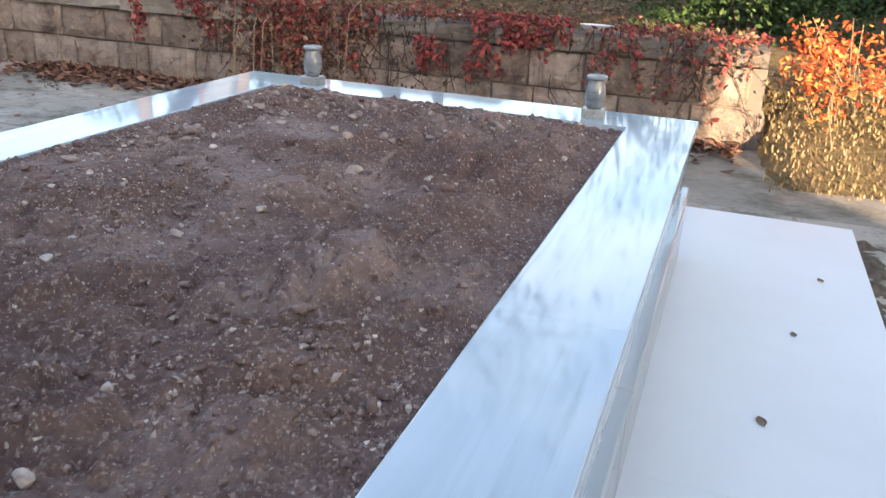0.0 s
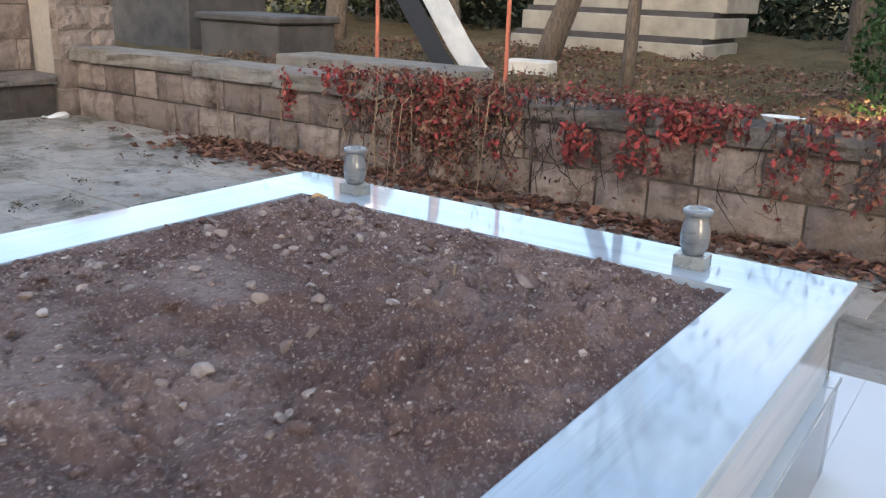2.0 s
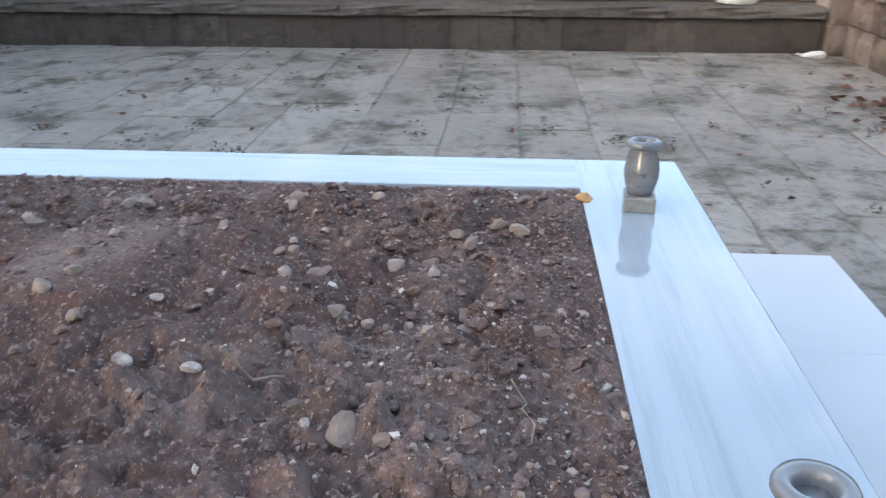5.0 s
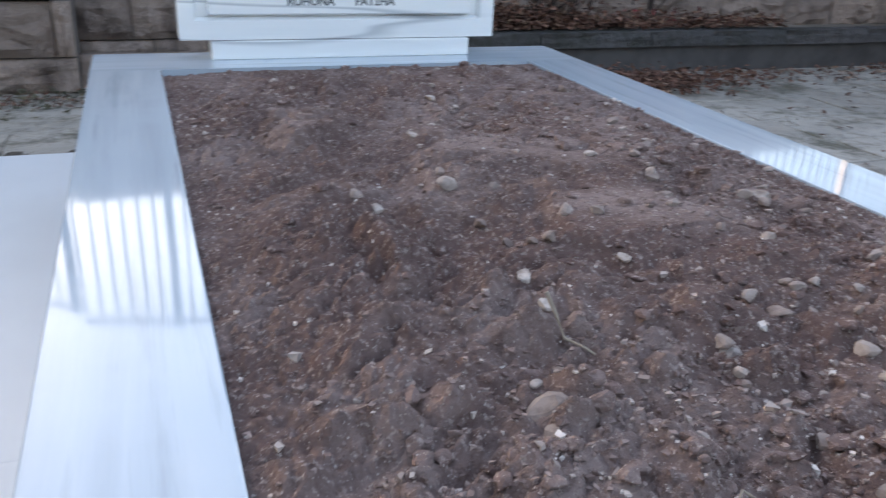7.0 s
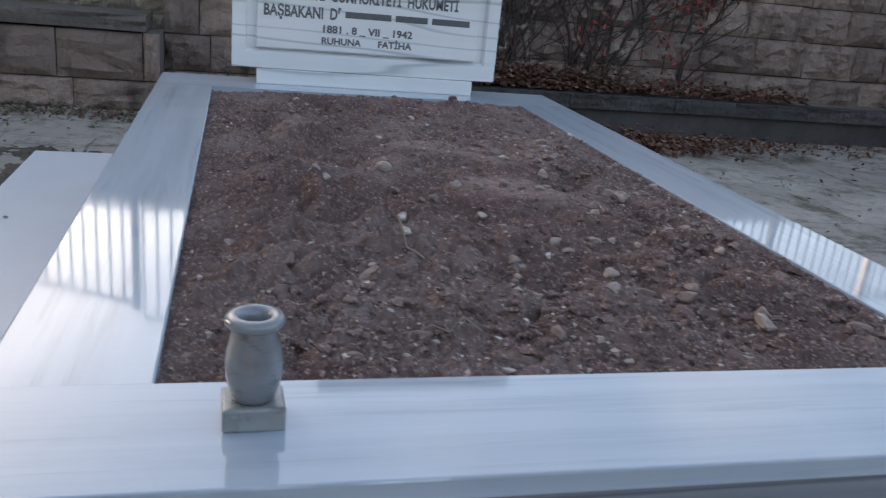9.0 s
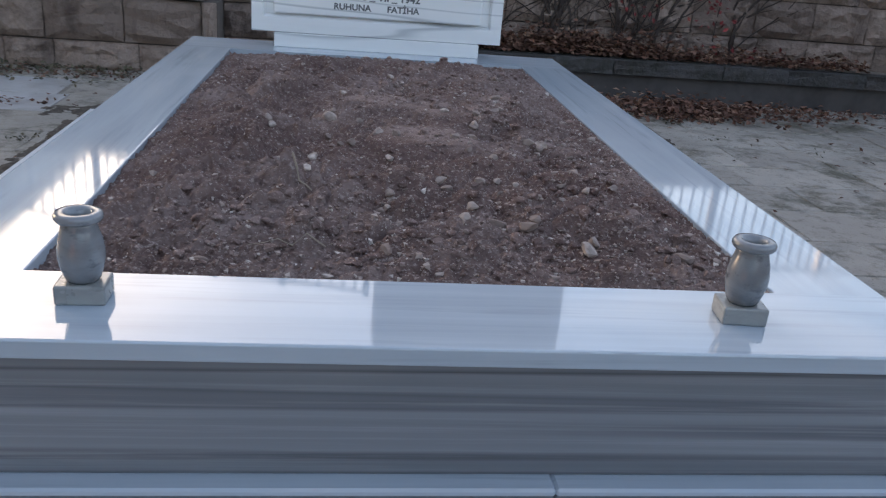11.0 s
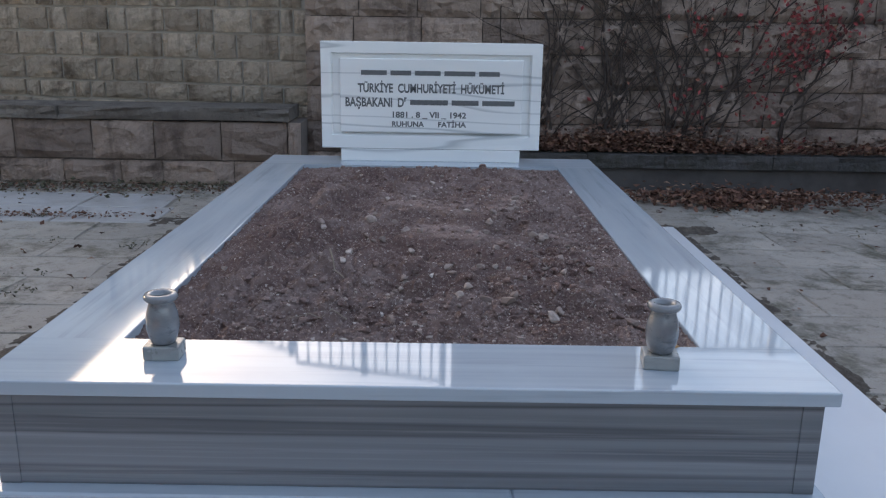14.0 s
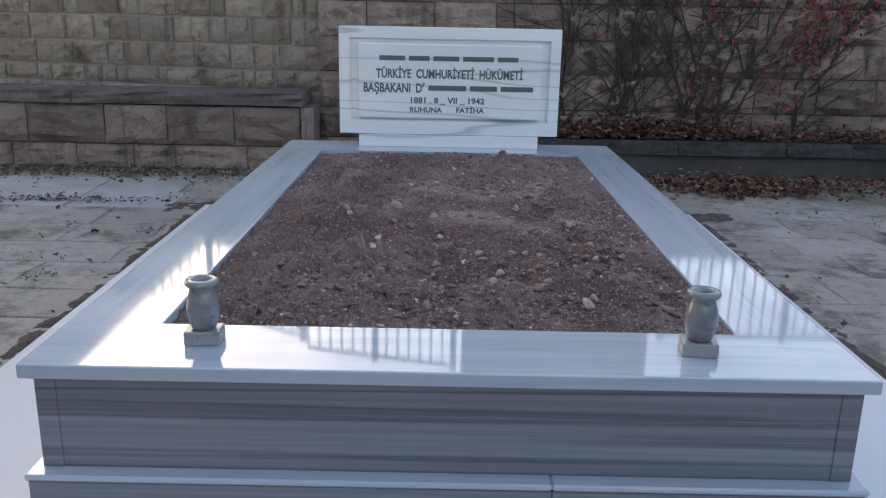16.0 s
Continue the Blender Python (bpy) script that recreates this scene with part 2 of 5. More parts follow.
def court(name, fresh, worn, base):
    """Worn paving under dust: grey stone, brown dirt in drifts, dark moss in ragged patches."""
    k = Mat(name, rough=0.85, spec=0.3)
    c = k.mix(k.object_random(), fresh, worn) if base is None else base
    c = k.mix(k.grey(k.noise(0.9, 6, 0.65), 0.42, 0.66), c, (0.31, 0.285, 0.25))
    c = k.mix(k.grey(k.noise(1.9, 8, 0.80, None, 0.15), 0.50, 0.61), c, (0.135, 0.125, 0.095))
    c = k.mix(k.grey(k.noise(8, 7, 0.78), 0.54, 0.66), c, (0.19, 0.17, 0.14))
    c = k.mix(k.grey(k.noise(55, 4, 0.7), 0.61, 0.70), c, (0.10, 0.092, 0.072))
    k.colour(c)
    k.rough(k.grey(k.noise(2.2, 5), 0.42, 0.62), 0.38, 0.95)
    k.bump(k.noise(11, 6, 0.7), 0.4, 0.016)
    k.bump(k.noise(120, 3), 0.4, 0.004)
    return k.m


M_PAVER = court("paving stone", (0.45, 0.41, 0.36), (0.36, 0.325, 0.285), None)
k = Mat("pale smooth flagstone", rough=0.5, spec=0.4)
c = k.mix(k.grey(k.noise(2.5, 6, 0.7), 0.42, 0.66), (0.48, 0.475, 0.475), (0.36, 0.345, 0.33))
k.colour(k.mix(k.grey(k.noise(9, 7, 0.78), 0.58, 0.68), c, (0.20, 0.18, 0.15)))
k.rough(k.noise(3, 4), 0.25, 0.7)
k.bump(k.noise(11, 6, 0.7), 0.3, 0.012)
M_FLAG = k.m
M_DUST = court("joint dust", (0, 0, 0), (0, 0, 0), (0.25, 0.225, 0.19))

k = Mat("packed earth", rough=0.97, spec=0.15)
c = k.mix(k.grey(k.noise(2.5, 6), 0.38, 0.68), (0.22, 0.19, 0.16), (0.13, 0.11, 0.09))
k.colour(k.mix(k.grey(k.noise(40, 4), 0.5, 0.7), c, (0.20, 0.17, 0.13)))
k.bump(k.noise(35, 5), 0.6, 0.02)
M_EARTH = k.m

k = Mat("dry autumn bank", rough=0.97, spec=0.15)
c = k.mix(k.grey(k.noise(1.2, 6), 0.38, 0.66), (0.20, 0.15, 0.085), (0.10, 0.085, 0.045))
c = k.mix(k.grey(k.noise(18, 5, 0.75), 0.48, 0.68), c, (0.27, 0.18, 0.09))
k.colour(k.mix(k.grey(k.noise(30, 4), 0.60, 0.72), c, (0.055, 0.045, 0.03)))
k.bump(k.noise(25, 5, 0.75), 1.0, 0.06)
M_BANK = k.m


def leafy(name, stops, rough=0.7):
    k = Mat(name, rough=rough, spec=0.25)
    k.colour(k.ramp(k.island_random(), stops))
    return k.m


M_RED = leafy("red creeper leaves", [(0, (0.07, 0.018, 0.016)), (0.4, (0.17, 0.034, 0.034)), (0.7, (0.27, 0.05, 0.052)), (0.92, (0.40, 0.075, 0.075)), (1, (0.24, 0.13, 0.08))])
M_FIRE = leafy("orange red leaves", [(0, (0.28, 0.04, 0.02)), (0.5, (0.50, 0.11, 0.035)), (1, (0.60, 0.23, 0.07))])
M_LITTER = leafy("fallen brown leaves", [(0, (0.06, 0.034, 0.025)), (0.5, (0.145, 0.07, 0.05)), (0.8, (0.235, 0.12, 0.085)), (1, (0.33, 0.215, 0.15))])
M_STRAW = leafy("dry straw grass", [(0, (0.15, 0.11, 0.055)), (0.6, (0.28, 0.21, 0.115)), (1, (0.40, 0.31, 0.18))])
M_BANKGRASS = leafy("dull bank grass", [(0, (0.075, 0.055, 0.03)), (0.6, (0.15, 0.11, 0.06)), (1, (0.24, 0.18, 0.10))])
M_BUSH = leafy("dark evergreen leaves", [(0, (0.018, 0.04, 0.012)), (0.6, (0.04, 0.085, 0.025)), (1, (0.09, 0.14, 0.05))])
# near-black tones: the shade under the trees is put into the leaf colour
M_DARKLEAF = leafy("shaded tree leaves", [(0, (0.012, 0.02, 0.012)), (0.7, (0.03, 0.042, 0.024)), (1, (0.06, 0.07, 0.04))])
M_MOSS = leafy("dark weeds", [(0, (0.06, 0.06, 0.04)), (0.6, (0.11, 0.10, 0.065)), (1, (0.18, 0.145, 0.095))])

M_DRYLEAF = leafy("dry tan leaf", [(0, (0.40, 0.29, 0.23)), (1, (0.50, 0.38, 0.31))])
k = Mat("white plastic", rough=0.45)
k.colour(k.mix(k.grey(k.noise(12, 4), 0.45, 0.7), (0.80, 0.79, 0.77), (0.66, 0.64, 0.61)))
M_WHITE = k.m
k = Mat("vine bark", rough=0.9)
k.colour(k.mix(k.noise(30, 3), (0.055, 0.037, 0.031), (0.03, 0.022, 0.019)))
M_VINE = k.m
k = Mat("pale dry stem", rough=0.9)
k.colour(k.mix(k.noise(30, 3), (0.38, 0.29, 0.19), (0.24, 0.17, 0.11)))
M_STEM = k.m
k = Mat("tree bark", rough=0.92)
k.colour(k.mix(k.grey(k.noise(14, 5, vec=k.coords((4, 4, 0.6), "World")), 0.4, 0.65), (0.17, 0.13, 0.10), (0.07, 0.055, 0.045)))
k.bump(k.noise(12, 5, vec=k.coords((4, 4, 0.6), "World")), 0.8, 0.03)
M_BARK = k.m
k = Mat("painted fence iron", rough=0.5)
k.colour((0.10, 0.10, 0.105))
M_IRON = k.m
k = Mat("faded orange post paint", rough=0.6)
k.colour(k.mix(k.grey(k.noise(9, 4), 0.5, 0.7), (0.52, 0.15, 0.09), (0.36, 0.14, 0.10)))
M_POST = k.m
k = Mat("scuffed chute metal", rough=0.35, metal=0.15)
k.colour(k.mix(k.grey(k.noise(5, 4), 0.4, 0.7), (0.80, 0.83, 0.86), (0.58, 0.63, 0.68)))
M_CHUTE = k.m
k = Mat("black chute side", rough=0.6)
k.colour((0.03, 0.035, 0.045))
M_BLACK = k.m
k = Mat("pale plastered base", rough=0.8)
k.colour(k.mix(k.grey(k.noise(3, 5), 0.4, 0.7), (0.66, 0.63, 0.57), (0.48, 0.45, 0.40)))
M_PLASTER = k.m
k = Mat("dull cream plaster", rough=0.85)
k.colour(k.mix(k.grey(k.noise(3, 5), 0.4, 0.7), (0.40, 0.36, 0.30), (0.26, 0.23, 0.19)))
M_CREAM = k.m
k = Mat("dark stone box", rough=0.8)
k.colour(k.mix(k.grey(k.noise(4, 5), 0.4, 0.7), (0.085, 0.078, 0.075), (0.045, 0.04, 0.04)))
M_DARKBOX = k.m
k = Mat("engraved lettering paint", rough=0.7)
k.colour(k.mix(k.noise(60, 2), (0.09, 0.095, 0.10), (0.16, 0.165, 0.17)))
M_LETTER = k.m
k = Mat("paper scrap", rough=0.8)
k.colour((0.72, 0.71, 0.69))
M_PAPER = k.m


# ---------- mesh helpers ----------
def empty(name, m=Matrix.Identity(4), **tags):
    ob = new(name)
    ob.matrix_world = m
    return tagged(ob, **tags)


def part(name, bm, material, parent=None, label="", smooth=False):
    """Link a bmesh as one mesh object, under a thing where one is given."""
    me = bpy.data.meshes.new(name)
    bm.normal_update()
    bm.to_mesh(me)
    bm.free()
    return mesh_part(name, me, material, parent, label, smooth)


def mesh_part(name, me, material, parent=None, label="", smooth=False):
    if material and not me.materials:
        me.materials.append(material)
    if smooth:
        me.polygons.foreach_set("use_smooth", [True] * len(me.polygons))
    ob = new(name, me)
    ob.parent = parent
    return tagged(ob, label) if label else ob


def box(lo, hi, bevel=0.0, segments=1, bm=None):
    bm = bm or bmesh.new()
    c = [(a + b) / 2 for a, b in zip(lo, hi)]
    s = [b - a for a, b in zip(lo, hi)]
    got = bmesh.ops.create_cube(bm, size=1, matrix=Matrix.LocRotScale(c, None, s))
    if bevel:
        es = list({e for v in got["verts"] for e in v.link_edges})
        bmesh.ops.bevel(bm, geom=es, offset=bevel, segments=segments, affect='EDGES', profile=0.5)
    return bm


def lathe(profile, n=28):
    bm = bmesh.new()
    rings = []
    for r, z in profile:
        rings.append([bm.verts.new((r * math.cos(2 * math.pi * i / n), r * math.sin(2 * math.pi * i / n), z)) for i in range(n)])
    for a, b in zip(rings, rings[1:]):
        for i in range(n):
            bm.faces.new((a[i], a[(i + 1) % n], b[(i + 1) % n], b[i]))
    bm.faces.new(rings[0][::-1])
    bm.faces.new(rings[-1])
    return bm


def tube(bm, pts, r0, r1, n=5):
    """A tapered tube along points."""
    rings = []
    for i, p in enumerate(pts):
        p = Vector(p)
        d = (Vector(pts[min(i + 1, len(pts) - 1)]) - Vector(pts[max(i - 1, 0)])).normalized()
        u = d.orthogonal().normalized()
        w = d.cross(u)
        r = r0 + (r1 - r0) * i / (len(pts) - 1)
        rings.append([bm.verts.new(p + (u * math.cos(2 * math.pi * j / n) + w * math.sin(2 * math.pi * j / n)) * r) for j in range(n)])
    for a, b in zip(rings, rings[1:]):
        k0 = min(range(n), key=lambda q: (b[q].co - a[0].co).length)
        for j in range(n):
            bm.faces.new((a[j], a[(j + 1) % n], b[(j + 1 + k0) % n], b[(j + k0) % n]))
    bm.faces.new(rings[0][::-1])
    bm.faces.new(rings[-1])
    return bm


def leaves(name, places, sizes, material, rng, normals=None, flat=0.0, thin=0.6, parent=None, label="", category="", kind="stuff"):
    """Many small folded leaves as one mesh: two triangles each side of a rib."""
    places = np.asarray(places, float)
    n = len(places)
    sizes = np.broadcast_to(np.asarray(sizes, float), (n,))
    a = rng.normal(size=(n, 3))
    if normals is not None:
        a -= np.asarray(normals) * (a * np.asarray(normals)).sum(1, keepdims=True) * flat
    a /= np.linalg.norm(a, axis=1, keepdims=True)
    b = rng.normal(size=(n, 3))
    if normals is not None:
        b -= np.asarray(normals) * (b * np.asarray(normals)).sum(1, keepdims=True) * flat
    b -= a * (a * b).sum(1, keepdims=True)
    b /= np.linalg.norm(b, axis=1, keepdims=True)
    c = np.cross(a, b)
    h = sizes[:, None]
    v = np.stack([places - a * h * 0.5, places + b * h * thin * 0.5 + c * h * 0.14, places + a * h * 0.5, places - b * h * thin * 0.5 + c * h * 0.14], 1).reshape(-1, 3)
    i = np.arange(n)[:, None] * 4
    f = np.concatenate([i + [0, 1, 2], i + [0, 2, 3]], 0)
    me = bpy.data.meshes.new(name)
    me.from_pydata(v.tolist(), [], f.tolist())
    ob = mesh_part(name, me, material, parent, label)
    if not parent:
        tagged(ob, label, category, "", kind)
    return ob


def height_grid(name, xs, ys, fn, material, smooth=True):
    X, Y = np.meshgrid(xs, ys)
    Z = fn(X, Y)
    v = np.stack([X, Y, Z], -1).reshape(-1, 3)
    nx, ny = len(xs), len(ys)
    i = (np.arange(ny - 1)[:, None] * nx + np.arange(nx - 1)[None, :]).reshape(-1, 1)
    f = i + np.array([0, 1, nx + 1, nx])
    me = bpy.data.meshes.new(name)
    me.from_pydata(v.tolist(), [], f.tolist())
    return mesh_part(name, me, material, smooth=smooth)


class Waves:
    """Cheap smooth noise over the plane: value noise with octaves."""

    def __init__(self, seed):
        self.g = np.random.default_rng(seed).random((256, 256))

    def one(self, x, y):
        xi, yi = np.floor(x).astype(int), np.floor(y).astype(int)
        fx, fy = x - xi, y - yi
        fx, fy = fx * fx * (3 - 2 * fx), fy * fy * (3 - 2 * fy)
        g = self.g
        a, b = g[yi % 256, xi % 256], g[yi % 256, (xi + 1) % 256]
        c, d = g[(yi + 1) % 256, xi % 256], g[(yi + 1) % 256, (xi + 1) % 256]
        return (a + (b - a) * fx) * (1 - fy) + (c + (d - c) * fx) * fy - 0.5

    def __call__(self, x, y, scale, octaves=4, gain=0.5):
        out, amp = 0, 1.0
        for o in range(octaves):
            out = out + amp * self.one(x * scale * 2 ** o + 17.3 * o, y * scale * 2 ** o + 9.1 * o)
            amp *= gain
        return out


# rough-faced stone: shared unit meshes, x and z from -0.5 to 0.5, face towards -y
def rock_face(seed, proud, grid=5):
    r = random.Random(seed)
    bm = bmesh.new()
    rows = []
    for j in range(grid):
        row = []
        for i in range(grid):
            u, w = i / (grid - 1) - 0.5, j / (grid - 1) - 0.5
            rim = i in (0, grid - 1) or j in (0, grid - 1)
            if rim:
                u += r.uniform(-0.03, 0.03) if j in (0, grid - 1) and i not in (0, grid - 1) else 0
                w += r.uniform(-0.025, 0.025) if i in (0, grid - 1) and j not in (0, grid - 1) else 0
                y = r.uniform(-0.12, 0.02)
            else:
                u += r.uniform(-0.05, 0.05)
                w += r.uniform(-0.05, 0.05)
                y = -proud * r.uniform(0.45, 1.15)
            row.append(bm.verts.new((u, y, w)))
        rows.append(row)
    for j in range(grid - 1):
        for i in range(grid - 1):
            bm.faces.new((rows[j][i], rows[j][i + 1], rows[j + 1][i + 1], rows[j + 1][i]))
    rim = [rows[0][i] for i in range(grid)] + [rows[j][-1] for j in range(1, grid)] + [rows[-1][i] for i in range(grid - 2, -1, -1)] + [rows[j][0] for j in range(grid - 2, 0, -1)]
    back = [bm.verts.new((v.co.x, 1.0, v.co.z)) for v in rim]
    for i in range(len(rim)):
        q = (i + 1) % len(rim)
        bm.faces.new((rim[q], rim[i], back[i], back[q]))
    bm.normal_update()
    me = bpy.data.meshes.new("block")
    bm.to_mesh(me)
    bm.free()
    return me


def unit_set(material, proud, seed, count=7, grid=5):
    out = []
    for i in range(count):
        me = rock_face(seed + i, proud, grid)
        me.materials.append(material)
        out.append(me)
    return out


def lay_course(parent, name, units, start, along, z0, z1, length, width, depth, rng, gap=0.014, vary=0.35):
    """A row of stones from start along a unit direction; faces look to the right-hand side of the direction."""
    along = Vector(along).normalized()
    ang = math.atan2(along.y, along.x)
    s = -rng.random() * width * 0.4
    while s < length:
        w = width * (1 + vary * rng.uniform(-1, 1))
        a, b = max(s, 0), min(s + w, length)
        if b - a > width * 0.2:
            c = Vector(start) + along * (a + b) / 2
            ob = new(name, rng.choice(units))
            ob.parent = parent
            ob.matrix_world = Matrix.LocRotScale((c.x, c.y, (z0 + z1) / 2 + rng.uniform(-0.004, 0.004)), Euler((0, 0, ang)), (b - a - gap, depth, z1 - z0 - gap))
        s += w


# ---------- the setting ----------
CAP = 0.62          # top of the grave's marble cap
HALF, LENGTH = 1.0, 3.53
waves = Waves(5)

ground = part("ground", box((-120, -120, -0.4), (120, 120, -0.035)), M_EARTH)
tagged(ground, "packed brown earth under the paved court", "ground", kind="structure")


def bank_height(X, Y):
    up = np.clip((-Y - 5.5) / 3.0, 0, 1) * 0.2 + np.clip((-Y - 8.5) / 20, 0, 1) * 0.5
    z = 0.42 + up + 0.05 * waves(X, Y, 0.9, 3)
    slope = np.clip((-1.15 - Y) / 2.2, 0, 1)
    slope = slope * slope * (3 - 2 * slope)
    side = np.where(X < -1.35, slope * z - 0.05 * (1 - slope), z)
    z = np.where(Y > -2.7, np.where(X < -1.35, side, -0.12), side)
    return z + np.where(Y < -2.7, 0.12 * waves(X + 40, Y, 2.4, 3), 0.03 * waves(X, Y, 3, 2))


bank = height_grid("bank", np.arange(-24, 26.01, 0.25), np.arange(-40, -1.0, 0.25), bank_height, M_BANK)
tagged(bank, "sloping bank of dry grass and fallen leaves", "bank", kind="structure")

# walls: mortar cores, the stones are laid at the end of the script
wall_foot = part("wall_south", box((-1.3, -2.86, -0.1), (6.5, -2.50, 0.53)), M_MORTAR_DARK)
tagged(wall_foot, "low retaining wall of rough pinkish andesite with red creeper", "wall", kind="structure")
wall_back = part("wall_north", box((-1.15, 6.16, -0.1), (7.4, 6.7, 2.08)), M_MORTAR_DARK)
tagged(wall_back, "tall dark andesite block wall with bare vines", "wall", kind="structure")
pier = part("pier", box((0.2, 6.72, 1.9), (2.2, 7.2, 4.2), 0.02), M_BACK)
tagged(pier, "tall stone pier standing on the terrace above the wall", "pier", kind="structure")
low_wall = part("wall_west", box((-7.0, 5.79, -0.1), (-1.2, 6.25, 0.57)), M_MORTAR_DARK)
tagged(low_wall, "low wall of rough brown blocks under a flat coping", "wall", kind="structure")
wall_east = part("wall_east", box((6.99, -3.0, -0.1), (7.4, 6.16, 2.08)), M_MORTAR_DARK)
tagged(wall_east, "grey andesite block wall with a ledge at its base", "wall", kind="structure")
terrace = part("terrace", box((-14, 10.2, -0.1), (-1.1, 16, 1.95), bm=box((-1.1, 6.7, -0.1), (14, 16, 1.95))), M_EARTH)
tagged(terrace, "raised earth terrace behind the stone wall", "terrace", kind="structure")
ramp_bm = bmesh.new()
A, B = Vector((-1.2, 6.3, 0)), Vector((-7.4, 7.7, 0))
ramp_dir = (B - A).normalized()
ramp_nrm = Vector((ramp_dir.y, -ramp_dir.x, 0))
if ramp_nrm.y > 0:
    ramp_nrm = -ramp_nrm
vs = []
for z in (-0.1, 2.15):
    for p, o in ((A, -0.04), (B, -0.04), (B, -0.5), (A, -0.5)):
        vs.append(ramp_bm.verts.new(p + ramp_nrm * o + Vector((0, 0, z))))
for f in ((0, 1, 2, 3), (7, 6, 5, 4), (0, 4, 5, 1), (1, 5, 6, 2), (2, 6, 7, 3), (3, 7, 4, 0)):
    ramp_bm.faces.new([vs[i] for i in f])
bmesh.ops.recalc_face_normals(ramp_bm, faces=ramp_bm.faces)
wall_ramp = part("wall_northwest", ramp_bm, M_MORTAR)
tagged(wall_ramp, "wall of small tawny stones running back from the court", "wall", kind="structure")
earth_bed = part("planting_bed", box((-7.0, 6.2, 0), (-1.2, 9.5, 0.52)), M_EARTH)
tagged(earth_bed, "raised earth bed behind the low wall", "bed", kind="structure")

# unseen plain wall added to shade the court, its gateway passing one sun patch
screen_bm = box((-7.9, -14, -0.1), (-7.5, 3.2, 7.0))
box((-7.9, 6.6, -0.1), (-7.5, 24, 7.0), bm=screen_bm)
box((-7.9, 3.2, 3.3), (-7.5, 6.6, 7.0), bm=screen_bm)
# pale plaster, to throw light back into the court
sun_screen = part("wall_gateway", screen_bm, M_PLASTER)
tagged(sun_screen, "unseen plastered wall with a gap, added to shape the sunlight", "wall", kind="structure")

# wide pale slab round the grave, with joints between its plates
slab = empty("slab", label="smooth pale stone slab laid round the marble grave", category="slab", kind="structure")
SX, SY0, SY1 = 1.74, -0.76, 4.14
part("bed", box((-SX + 0.01, SY0 + 0.01, -0.03), (SX - 0.01, SY1 - 0.01, 0.035)), M_JOINT, slab)
for lo, hi in (((-SX, SY0), (-0.985, 1.62)), ((-SX, 1.62), (-0.985, SY1)), ((0.985, SY0), (SX, 1.62)), ((0.985, 1.62), (SX, SY1)),
               ((-0.985, SY0), (0, 0.03)), ((0, SY0), (0.985, 0.03)), ((-0.985, 3.5), (0, SY1)), ((0, 3.5), (0.985, SY1))):
    part("plate", box((lo[0] + 0.0004, lo[1] + 0.0004, -0.02), (hi[0] - 0.0004, hi[1] - 0.0004, 0.05), 0.001), M_SLAB, slab)


def spill_height(X, Y):
    side = np.exp(-(np.minimum(np.abs(X + 1.76), np.abs(X - 1.76)) / 0.10) ** 2) * (Y < 4.4) * (Y > -0.7)
    back = np.exp(-((Y - 4.22) / 0.16) ** 2) * (np.abs(X) < 2.1)
    return -0.012 + 0.030 * np.maximum(side, back) * np.clip(0.75 + 1.5 * waves(X + 5, Y, 9.0, 4, 0.75), 0, 1.4) + 0.006 * waves(X, Y, 40, 2)


spill = height_grid("spilt_earth", np.arange(-2.2, 2.21, 0.014), np.arange(-0.9, 4.7, 0.014), spill_height, M_DAMP)
tagged(spill, "ragged strip of dark earth along the pale slab", "earth", kind="stuff")


# ---------- the grave ----------
grave = empty("grave", label="white veined marble grave surround holding a bed of soil", category="grave")


def frame_course(parent, name, half, y0, y1, z0, z1, thick, material, split, bevel=0.003):
    """Four walls of marble plates round the bed, the long sides split in lengths."""
    part(name, box((-half, y0, z0), (0.25, y0 + thick, z1), bevel), material, parent)
    part(name, box((0.2504, y0, z0), (half, y0 + thick, z1), bevel), material, parent)
    part(name, box((-half, y1 - thick, z0), (half, y1, z1), bevel), material, parent)
    ys = [y0 + thick + 0.0015] + split + [y1 - thick - 0.0015]
    for a, b in zip(ys, ys[1:]):
        for s in (-1, 1):
            x0, x1 = sorted((s * half, s * (half - thick)))
            part(name, box((x0, a + 0.0008, z0), (x1, b - 0.0008, z1), bevel), M_CAP_LONG if name == "ledge_strip" else material, parent)


frame_course(grave, "lower_plate", 0.998, -0.012, 3.545, 0.046, 0.325, 0.06, M_PLINTH, [1.75])
frame_course(grave, "ledge_strip", 1.004, -0.018, 3.55, 0.3265, 0.344, 0.10, M_CAP_CROSS, [1.75], 0.005)
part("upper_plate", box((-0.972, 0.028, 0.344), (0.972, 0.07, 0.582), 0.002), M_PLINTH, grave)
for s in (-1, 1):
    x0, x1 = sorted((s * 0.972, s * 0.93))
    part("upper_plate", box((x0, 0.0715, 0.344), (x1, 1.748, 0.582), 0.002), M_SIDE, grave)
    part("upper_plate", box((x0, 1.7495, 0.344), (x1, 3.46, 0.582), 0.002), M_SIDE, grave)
    xc0, xc1 = sorted((s * 0.974, s * 0.925))
    part("corner_strip", box((xc0, 0.0255, 0.345), (xc1, 0.0275, 0.581)), M_PLINTH, grave)
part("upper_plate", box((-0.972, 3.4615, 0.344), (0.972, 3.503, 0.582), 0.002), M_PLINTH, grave)


